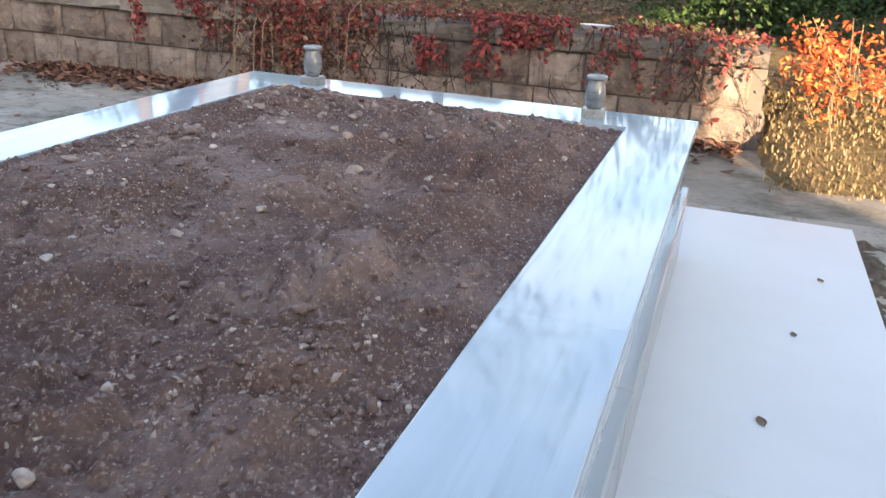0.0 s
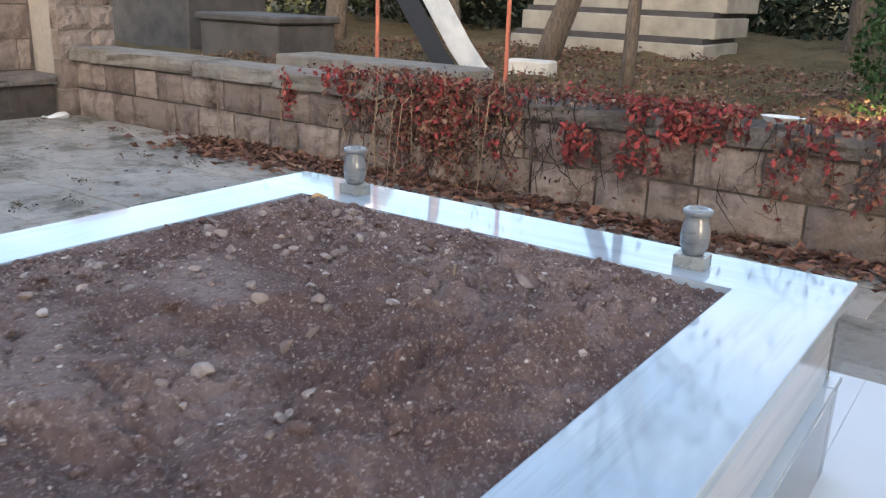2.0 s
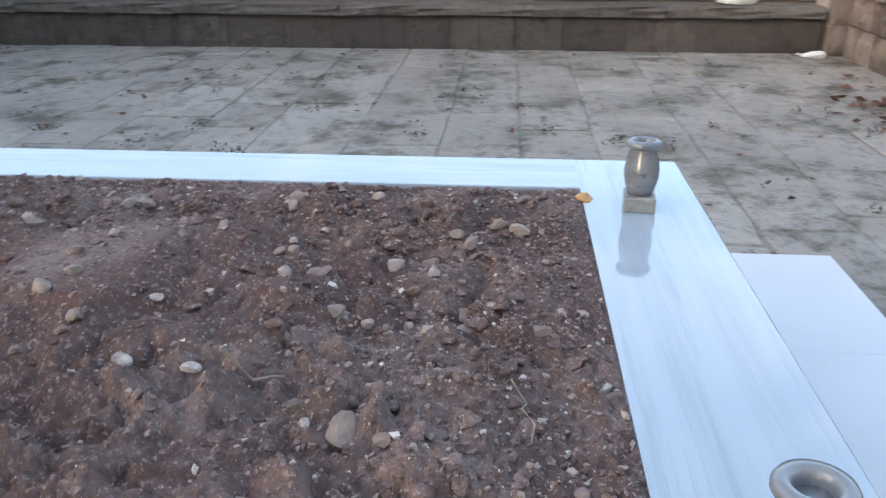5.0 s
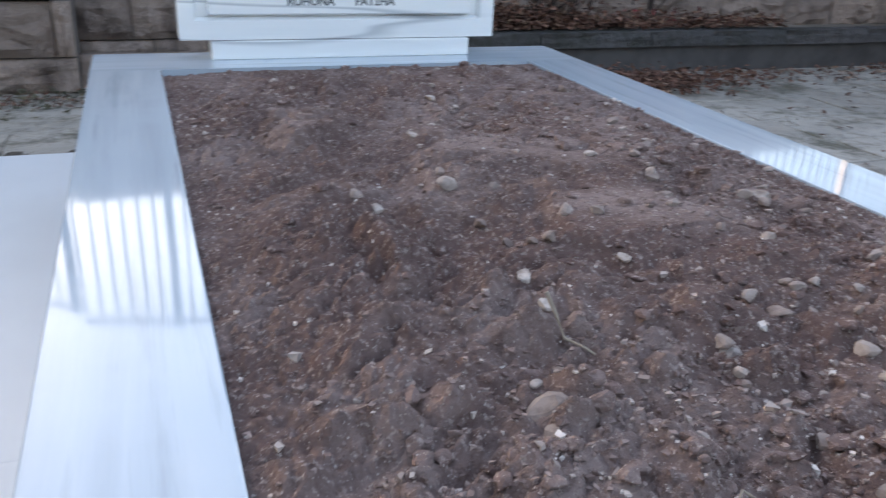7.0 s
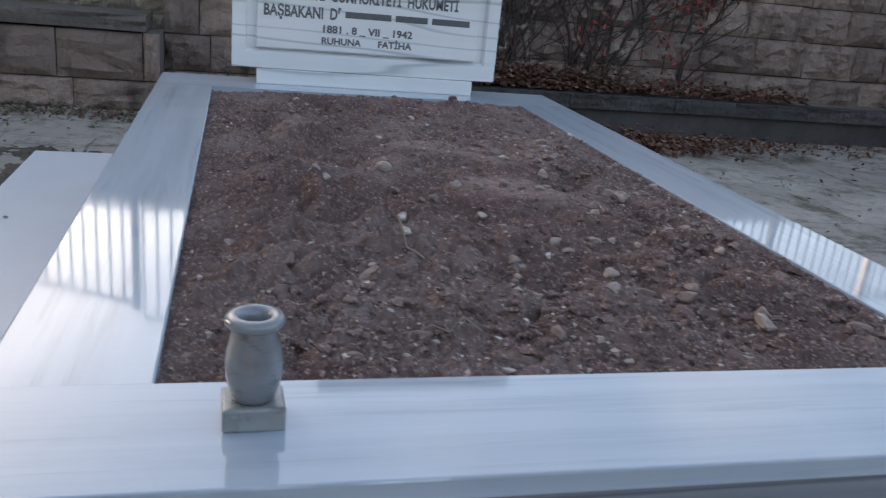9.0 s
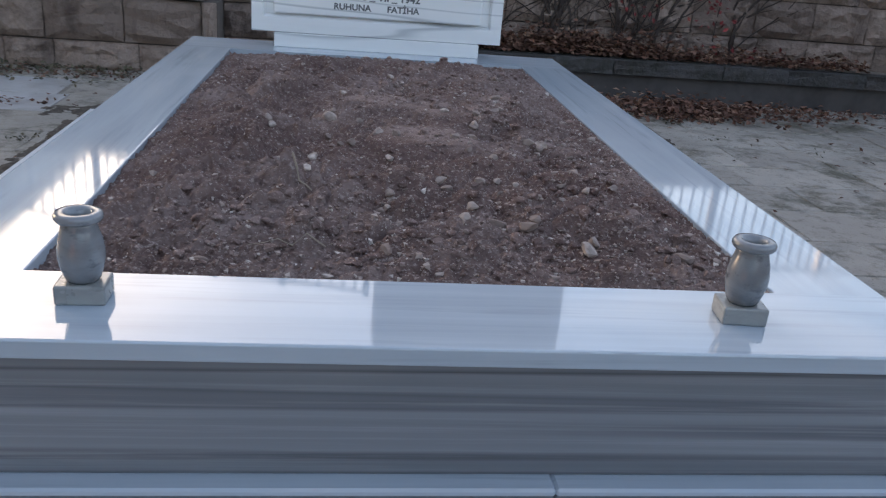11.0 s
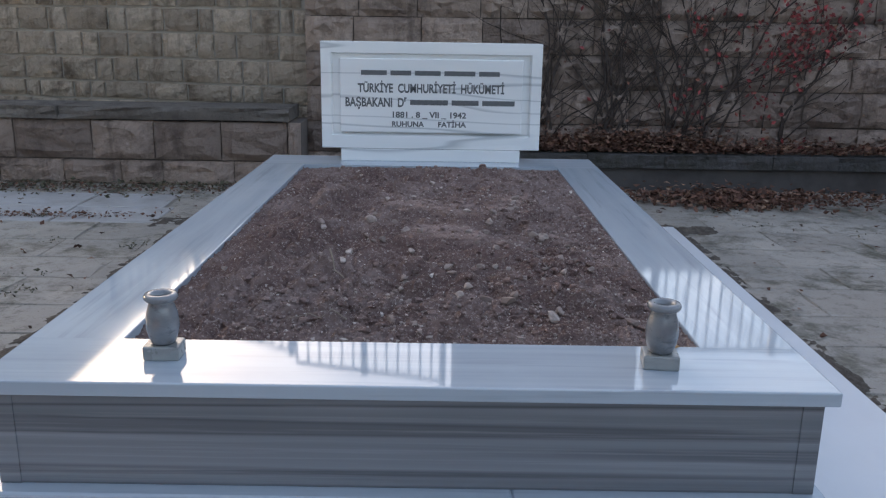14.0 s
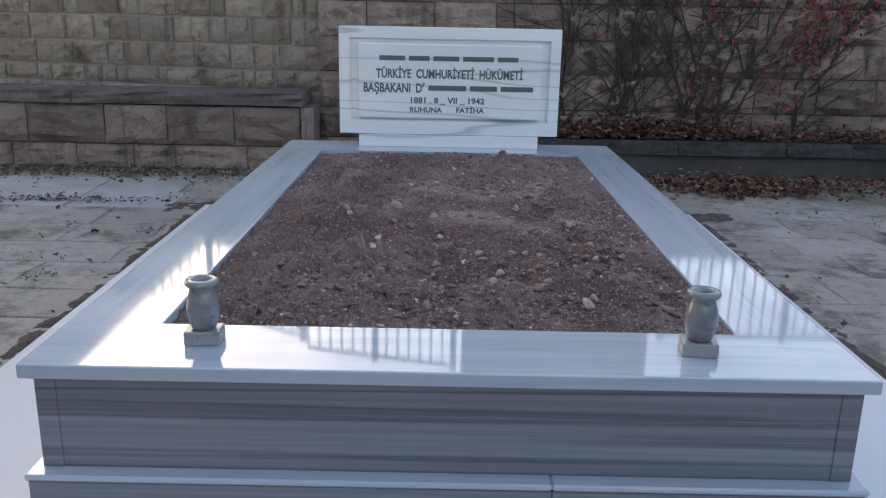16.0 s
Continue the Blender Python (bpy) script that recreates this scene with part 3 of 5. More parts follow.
def cap_plate(name, x0, x1, y0, y1, joints, material):
    """A cap plate with softened free edges and sharp edges where it meets the next one."""
    bm = box((x0, y0, CAP0), (x1, y1, CAP))
    es = [e for e in bm.edges if not any(abs(v.co.y - q) < 1e-4 for v in e.verts for q in joints)]
    es += [e for e in bm.edges if e not in es and abs(e.verts[0].co.y - e.verts[1].co.y) > 0.1]
    bmesh.ops.bevel(bm, geom=es, offset=0.004, segments=2, affect='EDGES', profile=0.5)
    return part(name, bm, material, grave)


# cap: front and back lengths run right across, the sides in two pieces each
CAP0, INX, INY0, INY1 = 0.584, 0.75, 0.278, 3.165
cap_plate("cap_front", -HALF, HALF, 0.0, INY0, (INY0,), M_CAP_CROSS)
cap_plate("cap_back", -HALF, HALF, INY1, LENGTH, (INY1,), M_CAP_CROSS)
for s in (-1, 1):
    x0, x1 = sorted((s * HALF, s * INX))
    cap_plate("cap_side", x0, x1, INY0 + 0.0002, 2.0498, (INY0 + 0.0002, 2.0498), M_CAP_LONG)
    cap_plate("cap_side", x0, x1, 2.0502, INY1 - 0.0002, (2.0502, INY1 - 0.0002), M_CAP_LONG)
# rough inner lining that shows above the sunken soil
for s in (-1, 1):
    x0, x1 = sorted((s * (INX + 0.004), s * 0.92))
    part("lining", box((x0, INY0, 0.30), (x1, INY1, CAP0 - 0.002)), M_JOINT, grave)
part("lining", box((-0.92, 0.08, 0.30), (0.92, INY0 - 0.004, CAP0 - 0.002)), M_JOINT, grave)


def soil_height(X, Y):
    edge = np.minimum(np.minimum(X + 0.78, 0.78 - X) * 3.2, np.minimum((Y - 0.24) * 3.0, (3.18 - Y) * 1.8))
    edge = np.clip(edge, 0, 1)
    left = np.clip((X + 0.77) / 0.35, 0, 1)
    z = 0.592 + 0.020 * edge + 0.012 * left
    # a broad heap, with a hollow running down beside it from the head
    z += 0.040 * np.exp(-((X - 0.1) ** 2 / 0.5 + (Y - 1.4) ** 2 / 1.6)) * edge
    z += 0.030 * np.exp(-((X - 0.22) ** 2 / 0.09 + (Y - 2.35) ** 2 / 0.35)) * edge
    z -= 0.040 * np.exp(-((X + 0.36 - 0.10 * (2.6 - Y)) ** 2 / 0.03 + (Y - 2.5) ** 2 / 0.22)) * edge
    z += 0.060 * waves(X, Y, 2.4, 2, 0.5) * edge
    # clods: rounded lumps with sharp creases, larger and smaller
    wx, wy = X + 0.05 * waves(X + 7, Y, 6.0, 2), Y + 0.05 * waves(X, Y + 11, 6.0, 2)
    rough = 0.55 + 1.2 * np.clip(waves(X + 2, Y + 8, 2.6, 2) + 0.35, 0, 1)
    z += 0.105 * (np.abs(waves(wx + 9, wy, 7.0, 1)) - 0.12) * edge
    z += 0.060 * (np.abs(waves(wx + 3, wy + 5, 14.0, 2, 0.45)) - 0.10) * rough * (0.3 + 0.7 * edge)
    z += 0.017 * np.abs(waves(wx + 1, wy + 7, 43.0, 2, 0.6)) * rough + 0.007 * waves(X + 1, Y + 7, 95.0, 2, 0.6)
    return np.minimum(z, 0.600 + 0.095 * np.clip(edge * 1.5, 0.05, 1))


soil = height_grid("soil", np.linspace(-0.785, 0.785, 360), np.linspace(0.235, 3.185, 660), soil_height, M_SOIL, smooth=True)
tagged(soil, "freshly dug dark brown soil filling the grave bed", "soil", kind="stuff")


def soil_at(x, y):
    return float(soil_height(np.array([x]), np.array([y]))[0])


def pebble_mass(name, count, size_lo, size_hi, seed, material, area, at, power=2.2, even=0.0):
    """Countless small stones as one mesh: squashed, jittered eight-cornered lumps."""
    r = np.random.default_rng(seed)
    base = np.array([(x, y, z) for z in (-1, 1) for y in (-1, 1) for x in (-1, 1)], float) * 0.62
    faces = np.array([(0, 2, 3), (0, 3, 1), (4, 5, 7), (4, 7, 6), (0, 1, 5), (0, 5, 4), (2, 6, 7), (2, 7, 3), (0, 4, 6), (0, 6, 2), (1, 3, 7), (1, 7, 5)])
    x = r.uniform(area[0], area[1], count)
    y = r.uniform(area[2], area[3], count)
    s = size_lo + (size_hi - size_lo) * r.random(count) ** power
    # thicker in some places than in others
    thick = np.clip(0.40 + 1.7 * waves(x + 4, y + 2, 2.0, 3) + 0.25 * x, 0.07, 1)
    keep = r.random(count) < np.maximum(thick, even)
    x, y, s = x[keep], y[keep], s[keep]
    count = len(x)
    z = at(x, y) - s * 0.08
    jit = base[None] * r.uniform(0.6, 1.25, (count, 8, 1)) + r.normal(0, 0.22, (count, 8, 3))
    jit *= np.stack([r.uniform(0.7, 1.3, count), r.uniform(0.7, 1.3, count), r.uniform(0.65, 0.95, count)], -1)[:, None]
    a = r.uniform(0, 6.28, count)
    rot = np.stack([np.stack([np.cos(a), -np.sin(a)], -1), np.stack([np.sin(a), np.cos(a)], -1)], -2)
    jit[..., :2] = np.einsum('nij,nkj->nki', rot, jit[..., :2])
    v = jit * (s / 2)[:, None, None] + np.stack([x, y, z], -1)[:, None]
    f = faces[None] + (np.arange(count) * 8)[:, None, None]
    me = bpy.data.meshes.new(name)
    me.from_pydata(v.reshape(-1, 3).tolist(), [], f.reshape(-1, 3).tolist())
    return mesh_part(name, me, material, smooth=False)


def clod_mass(name, count, lo, hi, seed, material, xf, yf, power):
    """Crumbly lumps of earth as one mesh, each a jittered ball sunk a little in the bed."""
    r = np.random.default_rng(seed)
    bm = bmesh.new()
    bmesh.ops.create_icosphere(bm, subdivisions=2, radius=0.5)
    base = np.array([v.co[:] for v in bm.verts])
    faces = np.array([[v.index for v in f.verts] for f in bm.faces])
    bm.free()
    x, y = xf(r, count), yf(r, count)
    keep = (np.abs(x) < 0.71) & (y > 0.31) & (y < 3.12) & (r.random(count) < np.clip(0.45 + 1.7 * waves(x + 4, y + 2, 2.0, 3) + 0.25 * x, 0.12, 1))
    x, y = x[keep], y[keep]
    n = len(x)
    s = lo + (hi - lo) * r.random(n) ** power
    d = r.normal(size=(n, 5, 3))
    d /= np.linalg.norm(d, axis=2, keepdims=True)
    shape = np.broadcast_to(base, (n, len(base), 3)).copy()
    for q in range(5):
        over = np.maximum((shape * d[:, q, None]).sum(2) - r.uniform(0.18, 0.38, (n, 1)), 0)
        shape -= d[:, q, None] * over[..., None]
    shape *= 1 + r.normal(0, 0.07, (n, len(base), 1))
    shape *= np.stack([r.uniform(0.8, 1.4, n), r.uniform(0.8, 1.3, n), r.uniform(0.6, 0.95, n)], -1)[:, None]
    a = r.uniform(0, 6.28, n)
    rot = np.stack([np.stack([np.cos(a), -np.sin(a)], -1), np.stack([np.sin(a), np.cos(a)], -1)], -2)
    shape[..., :2] = np.einsum('nij,nkj->nki', rot, shape[..., :2])
    v = shape * s[:, None, None] + np.stack([x, y, soil_height(x, y) + s * 0.05], -1)[:, None]
    f = faces[None] + (np.arange(n) * len(base))[:, None, None]
    me = bpy.data.meshes.new(name)
    me.from_pydata(v.reshape(-1, 3).tolist(), [], f.reshape(-1, 3).tolist())
    return mesh_part(name, me, material, smooth=False)


def over_bed(r, n):
    return r.uniform(-0.71, 0.71, n)


def along_bed(r, n):
    return r.uniform(0.31, 3.12, n)


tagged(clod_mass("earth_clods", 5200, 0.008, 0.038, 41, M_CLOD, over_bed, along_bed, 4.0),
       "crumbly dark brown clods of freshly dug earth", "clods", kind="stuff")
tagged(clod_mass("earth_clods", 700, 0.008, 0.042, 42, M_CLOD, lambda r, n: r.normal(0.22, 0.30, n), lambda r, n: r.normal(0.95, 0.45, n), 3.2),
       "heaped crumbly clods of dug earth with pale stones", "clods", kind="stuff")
tagged(pebble_mass("soil_crumbs", 34000, 0.003, 0.013, 3, M_PEBBLE, (-0.74, 0.74, 0.285, 3.13), soil_height, 2.6, 0.45),
       "small earth crumbs scattered through dark soil", "crumbs", kind="stuff")
tagged(pebble_mass("grit", 4000, 0.005, 0.017, 5, M_GRIT, (-0.74, 0.74, 0.285, 3.13), lambda x, y: soil_height(x, y) + 0.003, 2.6),
       "pale limestone grit strewn over dark soil", "grit", kind="stuff")


def stone(seed, material=M_STONE):
    r = random.Random(seed)
    bm = bmesh.new()
    bmesh.ops.create_icosphere(bm, subdivisions=2, radius=0.5)
    d = [Vector([r.gauss(0, 1) for _ in range(3)]).normalized() for _ in range(7)]
    cut = [r.uniform(0.2, 0.42) for _ in d]
    for v in bm.verts:
        for n, c in zip(d, cut):
            over = v.co.dot(n) - c
            if over > 0:
                v.co -= n * over * 1.0
        v.co *= 1 + r.uniform(-0.05, 0.05)
        v.co.z *= 0.7
    me = bpy.data.meshes.new("stone")
    bm.to_mesh(me)
    bm.free()
    me.materials.append(material)
    return me


stone_shapes = [stone(i) for i in range(9)]
# the stones that stand out: place in the bed and size
NOTED = ((0.03, 0.527, 0.034), (-0.04, 0.74, 0.034), (0.385, 0.43, 0.045), (-0.365, 0.665, 0.055), (0.467, 0.925, 0.048), (0.453, 1.28, 0.04), (0.21, 0.60, 0.042),
         (0.27, 0.53, 0.045), (0.41, 0.476, 0.04), (0.45, 0.93, 0.04), (0.416, 1.286, 0.04), (0.242, 1.326, 0.045), (-0.116, 1.466, 0.035), (-0.39, 1.42, 0.036),
         (0.418, 0.92, 0.035), (0.158, 0.665, 0.036), (-0.032, 0.731, 0.04), (-0.21, 1.30, 0.035), (-0.06, 1.23, 0.038), (0.6, 0.42, 0.05), (-0.21, 1.5, 0.05))
rs = random.Random(11)
spots = [(x, y, s) for x, y, s in NOTED]
for i in range(110):
    if i < 70:
        spots.append((rs.gauss(0.2, 0.32), rs.gauss(1.0, 0.55), rs.uniform(0.016, 0.036)))
    else:
        spots.append((rs.uniform(-0.68, 0.68), rs.uniform(0.33, 3.08), rs.uniform(0.016, 0.034)))
for x, y, s in spots:
    if abs(x) > 0.71 or not 0.3 < y < 3.1:
        continue
    ob = tagged(new("stone", rs.choice(stone_shapes)), "pale limestone lump half sunk in dark soil", "stone", "stones in the soil")
    ob.matrix_world = Matrix.LocRotScale((x, y, soil_at(x, y) + s * 0.15), Euler((rs.uniform(-0.4, 0.4), rs.uniform(-0.4, 0.4), rs.uniform(0, 6.28))), (s * rs.uniform(0.9, 1.4), s, s))
orange = tagged(new("stone", stone(77, M_ORANGE)), "orange stone chip lying at the soil's corner", "stone")
orange.matrix_world = Matrix.LocRotScale((0.675, 0.275, 0.622), Euler((0.1, 0.05, 0.4)), (0.085, 0.05, 0.032))


def twig(points, r, seed, label):
    rr = random.Random(seed)
    pts = [(x, y, soil_at(x, y) + 0.008 + h) for x, y, h in points]
    ob = part("twig", tube(bmesh.new(), pts, r, r * 0.5, 6), M_TWIG)
    return tagged(ob, label, "twig")


twig([(-0.287, 0.845, 0.032), (-0.275, 0.83, 0.018), (-0.268, 0.812, 0.006), (-0.25, 0.79, 0.003), (-0.235, 0.775, 0.0)], 0.0034, 1, "pale dry twig standing up from the soil")
twig([(-0.19, 0.455, 0.0), (-0.23, 0.447, 0.006), (-0.26, 0.425, 0.004), (-0.29, 0.432, 0.006), (-0.32, 0.415, 0.003), (-0.35, 0.42, 0.0)], 0.002, 2, "thin crooked root lying on the soil")

# ---------- headstone ----------
headstone = empty("headstone", pose(0, 3.362, CAP), label="white veined marble headstone engraved with dark lettering", category="headstone")


def at_head(ob):
    ob.matrix_parent_inverse = Matrix.Identity(4)
    return ob


at_head(part("pedestal", box((-0.548, -0.02, 0.0), (0.54, 0.13, 0.0725), 0.003), M_HEAD, headstone))
X0, X1, Z0, Z1, T = -0.668, 0.66, 0.073, 0.708, 0.11
bm = box((X0, 0.030, Z0), (X1, T, Z1), 0.004)
at_head(part("body", bm, M_HEAD, headstone))
# raised border, sloping in to a sunk groove, with a flat panel proud of it
bm = bmesh.new()
rings = []
for inset, y in ((0.0, 0.030), (0.0, 0.0), (0.060, 0.0), (0.069, 0.0285)):
    rings.append([bm.verts.new((x, y, z)) for x, z in ((X0 + 0.002 + inset, Z0 + 0.002 + inset * 1.25), (X1 - 0.002 - inset, Z0 + 0.002 + inset * 1.25), (X1 - 0.002 - inset, Z1 - 0.002 - inset * 1.05), (X0 + 0.002 + inset, Z1 - 0.002 - inset * 1.05))])
for a, b in zip(rings, rings[1:]):
    for i in range(4):
        bm.faces.new((a[i], a[(i + 1) % 4], b[(i + 1) % 4], b[i]))
bmesh.ops.recalc_face_normals(bm, faces=bm.faces)
at_head(part("border", bm, M_HEAD, headstone))
at_head(part("panel", box((-0.553, -0.004, 0.172), (0.545, 0.0295, 0.612), 0.005), M_HEAD, headstone, "smooth panel inside the raised border"))


def lettering(words, x0, x1, z0, z1):
    """One line of letters fitted between x0 and x1, baseline z0 and cap height z1."""
    cu = bpy.data.curves.new("lettering", 'FONT')
    cu.body = words
    cu.extrude = 0.0015
    cu.resolution_u = 3
    cu.offset = 0.03
    tmp = bpy.data.objects.new("lettering", cu)
    scene.collection.objects.link(tmp)
    me = bpy.data.meshes.new_from_object(tmp.evaluated_get(bpy.context.evaluated_depsgraph_get()))
    bpy.data.objects.remove(tmp)
    co = np.empty(len(me.vertices) * 3)
    me.vertices.foreach_get("co", co)
    co = co.reshape(-1, 3)
    lo, hi = co.min(0), co.max(0)
    top = 0.70
    out = np.empty_like(co)
    out[:, 0] = x0 + (co[:, 0] - lo[0]) / (hi[0] - lo[0]) * (x1 - x0)
    out[:, 1] = -0.0045 - co[:, 2] * 0.6
    out[:, 2] = z0 + co[:, 1] / top * (z1 - z0)
    # group the glyph pieces into letters by where they lie along the line
    own = list(range(len(out)))

    def root(i):
        while own[i] != i:
            own[i] = own[own[i]]
            i = own[i]
        return i

    for e in me.edges:
        own[root(e.vertices[0])] = root(e.vertices[1])
    spans = {}
    for i in range(len(out)):
        spans.setdefault(root(i), []).append(i)
    letters = []
    for ids in sorted(spans.values(), key=lambda q: out[q, 0].min()):
        x_lo, x_hi = out[ids, 0].min(), out[ids, 0].max()
        if letters and x_lo < letters[-1][1] - 0.3 * (x_hi - x_lo):
            letters[-1][0].update(ids)
            letters[-1][1] = max(letters[-1][1], x_hi)
        else:
            letters.append([set(ids), x_hi])
    polys = [tuple(p.vertices) for p in me.polygons]
    for ids, _ in letters:
        order = {v: n for n, v in enumerate(sorted(ids))}
        got = bpy.data.meshes.new("letter")
        got.from_pydata([tuple(out[v]) for v in sorted(ids)], [], [[order[v] for v in p] for p in polys if p[0] in ids])
        at_head(mesh_part("letter", got, M_LETTER, headstone))


def bars(x0, x1, z0, z1, widths):
    """Plain bars in place of a line's private words."""
    gap = 0.022
    total = sum(widths)
    x = x0
    for w in widths:
        wide = (x1 - x0 - gap * (len(widths) - 1)) * w / total
        at_head(part("letter_bar", box((x, -0.0058, z0 + 0.006), (x + wide, -0.0035, z1 - 0.006)), M_LETTER, headstone, "plain dark bar of lettering"))
        x += wide + gap


bars(-0.425, 0.405, 0.508, 0.548, (5, 4, 5, 6, 4))
lettering("T\u00dcRK\u0130YE  CUMHUR\u0130YET\u0130  H\u00dcK\u00dcMET\u0130", -0.445, 0.435, 0.413, 0.464)
lettering("BA\u015eBAKANI  D\u02b3", -0.52, -0.152, 0.328, 0.380)
bars(-0.13, 0.50, 0.334, 0.376, (7, 5, 6))
lettering("1881 . 8 _ VII _ 1942", -0.235, 0.21, 0.264, 0.298)
lettering("RUHUNA", -0.24, -0.045, 0.209, 0.240)
lettering("FAT\u0130HA", 0.04, 0.21, 0.209, 0.240)


# ---------- vases ----------
def slim(bm):
    bmesh.ops.scale(bm, vec=(0.9, 0.9, 1.0), verts=bm.verts)
    return bm


def vase(m):
    ob = empty("vase", m, label="turned grey marble flower vase on a square foot", category="vase", group="vases on the grave")
    for name, bm, mat, smooth in (
        ("foot", box((-0.048, -0.040, 0), (0.048, 0.040, 0.036), 0.004, 2), M_VASE_FOOT, False),
        ("body", lathe([(0.030, 0.036), (0.034, 0.042), (0.036, 0.048), (0.0405, 0.060), (0.0445, 0.078), (0.0445, 0.095), (0.041, 0.115), (0.036, 0.130), (0.0335, 0.140), (0.034, 0.146)]), M_VASE, True),
        ("rim", lathe([(0.034, 0.1455), (0.042, 0.147), (0.0455, 0.152), (0.0455, 0.157), (0.042, 0.1625), (0.030, 0.164), (0.024, 0.160), (0.021, 0.150), (0.020, 0.110)]), M_VASE, True)):
        p = part(name, slim(bm), mat, ob, smooth=smooth)
        p.matrix_parent_inverse = Matrix.Identity(4)
    return ob


first_vase = vase(pose(-0.607, 0.165, CAP, 0, 0, 2))
copy_thing(first_vase, pose(0.614, 0.152, CAP, 0, 0, -6))


# ---------- creeper, leaves and litter ----------
rng = np.random.default_rng(21)


def vine(bm, rnd, p, direction, length, r, spread, wall_y, depth=0):
    """A branching stem that climbs over a wall face."""
    pts = [Vector(p)]
    d = Vector(direction)
    steps = max(4, int(length / 0.07))
    for i in range(steps):
        d += Vector((rnd.gauss(0, spread), 0, rnd.gauss(0, spread * 0.6)))
        d.normalize()
        q = pts[-1] + d * length / steps
        q.y = wall_y + rnd.uniform(-0.02, 0.012)
        pts.append(q)
        if depth < 2 and rnd.random() < 0.16:
            vine(bm, rnd, q, (d.x + rnd.uniform(-0.9, 0.9), 0, d.z * rnd.uniform(0.3, 1)), length * rnd.uniform(0.3, 0.6), r * 0.6, spread, wall_y, depth + 1)
    tube(bm, pts, r, r * 0.35, 4)
    return pts


# bare stems fanning up the tall wall
for x, n, seed in ((0.98, 7, 1), (1.55, 9, 2), (1.75, 5, 6), (2.22, 10, 3), (2.55, 5, 7), (3.1, 3, 4)):
    rnd = random.Random(seed)
    bm = bmesh.new()
    for i in range(n):
        vine(bm, rnd, (x + rnd.uniform(-0.12, 0.12), 6.08, 0.36), (rnd.uniform(-0.28, 0.32), 0, 1), rnd.uniform(1.0, 1.9), rnd.uniform(0.006, 0.018), 0.15, 6.075)
    tagged(part("creeper", bm, M_VINE), "bare dark creeper stems climbing the block wall", "creeper", "bare creepers")
hang = []
for cx, cz, w, h, n in ((3.25, 1.35, 0.10, 0.22, 130), (2.75, 1.4, 0.15, 0.12, 22), (3.55, 1.45, 0.18, 0.15, 110), (2.35, 1.48, 0.06, 0.06, 20), (3.0, 0.9, 0.12, 0.3, 70), (2.4, 0.8, 0.18, 0.1, 25), (1.7, 1.3, 0.5, 0.3, 14), (3.4, 0.35, 0.35, 0.08, 60)):
    hang += [(rng.normal(cx, w), 6.06 - abs(rng.normal(0, 0.03)), rng.normal(cz, h)) for _ in range(n)]
hang = [p for p in hang if p[2] > 0.36]
tagged(leaves("creeper_leaves", hang, rng.uniform(0.035, 0.06, len(hang)), M_RED, rng, (0, -1, 0), 0.7), "sparse dark red creeper leaves on the wall", "leaves")
rnd = random.Random(9)
bm = bmesh.new()
vine(bm, rnd, (2.45, 6.08, 0.75), (0.8, 0, 0.55), 1.5, 0.008, 0.1, 6.07)
vine(bm, rnd, (3.5, 6.08, 2.0), (-0.25, 0, -1), 0.9, 0.006, 0.08, 6.05)
tagged(part("creeper", bm, M_VINE), "long thin creeper shoots across the wall", "creeper", "bare creepers")

# red creeper over the low wall: strands that root on the coping and hang down its face
rnd = random.Random(31)
stems = bmesh.new()
red_at, brown_at = [], []
STRANDS = [(2.12, 0.70, 0.40, 6, 0.7), (1.88, 0.70, 0.34, 6, 0.7), (2.25, 0.70, 0.58, 6, 0.3), (3.57, 0.64, 0.26, 4, 1.0), (3.04, 0.70, 0.14, 5, 1.0),
           (0.98, 0.52, 0.24, 5, 1.0), (0.55, 0.70, 0.42, 6, 0.9), (0.35, 0.70, 0.16, 6, 0.9), (0.16, 0.70, 0.18, 5, 0.8), (-0.35, 0.70, 0.45, 5, 0.4), (-0.75, 0.70, 0.55, 5, 0.3)]
STRANDS += [(rnd.gauss(2.0, 0.42), 0.70, rnd.uniform(0.25, 0.62), 3, 0.22) for _ in range(16)] + [(rnd.uniform(-1.2, 3.0), 0.70, rnd.uniform(0.1, 0.35), 2, 0.45) for _ in range(14)]
for cx, top_z, drop, count, redness in STRANDS:
    for _ in range(count):
        x = cx + rnd.gauss(0, 0.075)
        pts = vine(stems, rnd, (x, -2.42, top_z + rnd.uniform(-0.03, 0.03)), (rnd.uniform(-0.25, 0.25), 0, -1), max(0.08, drop * rnd.uniform(0.6, 1.15)), 0.0045, 0.14, -2.42, 1)
        for p in pts:
            for _ in range(4):
                q = (p.x + rnd.gauss(0, 0.022), -2.40 + rnd.gauss(0, 0.022), max(0.03, p.z + rnd.gauss(0, 0.02)))
                (red_at if rnd.random() < redness else brown_at).append(q)
for _ in range(70):
    x = rnd.choice((rnd.gauss(2.0, 0.5), rnd.uniform(-1.1, 3.1)))
    vine(stems, rnd, (x, -2.45, 0.69), (rnd.uniform(-0.5, 0.5), 0, -1), rnd.uniform(0.3, 0.68), 0.006, 0.18, -2.435)
tagged(part("creeper", stems, M_VINE), "tangled creeper stems hanging over the low wall", "creeper")
tagged(leaves("creeper_leaves", red_at, rng.uniform(0.035, 0.068, len(red_at)), M_RED, rng, (0, 1, 0), 0.6), "crimson creeper leaves hanging in strands on the wall", "leaves")
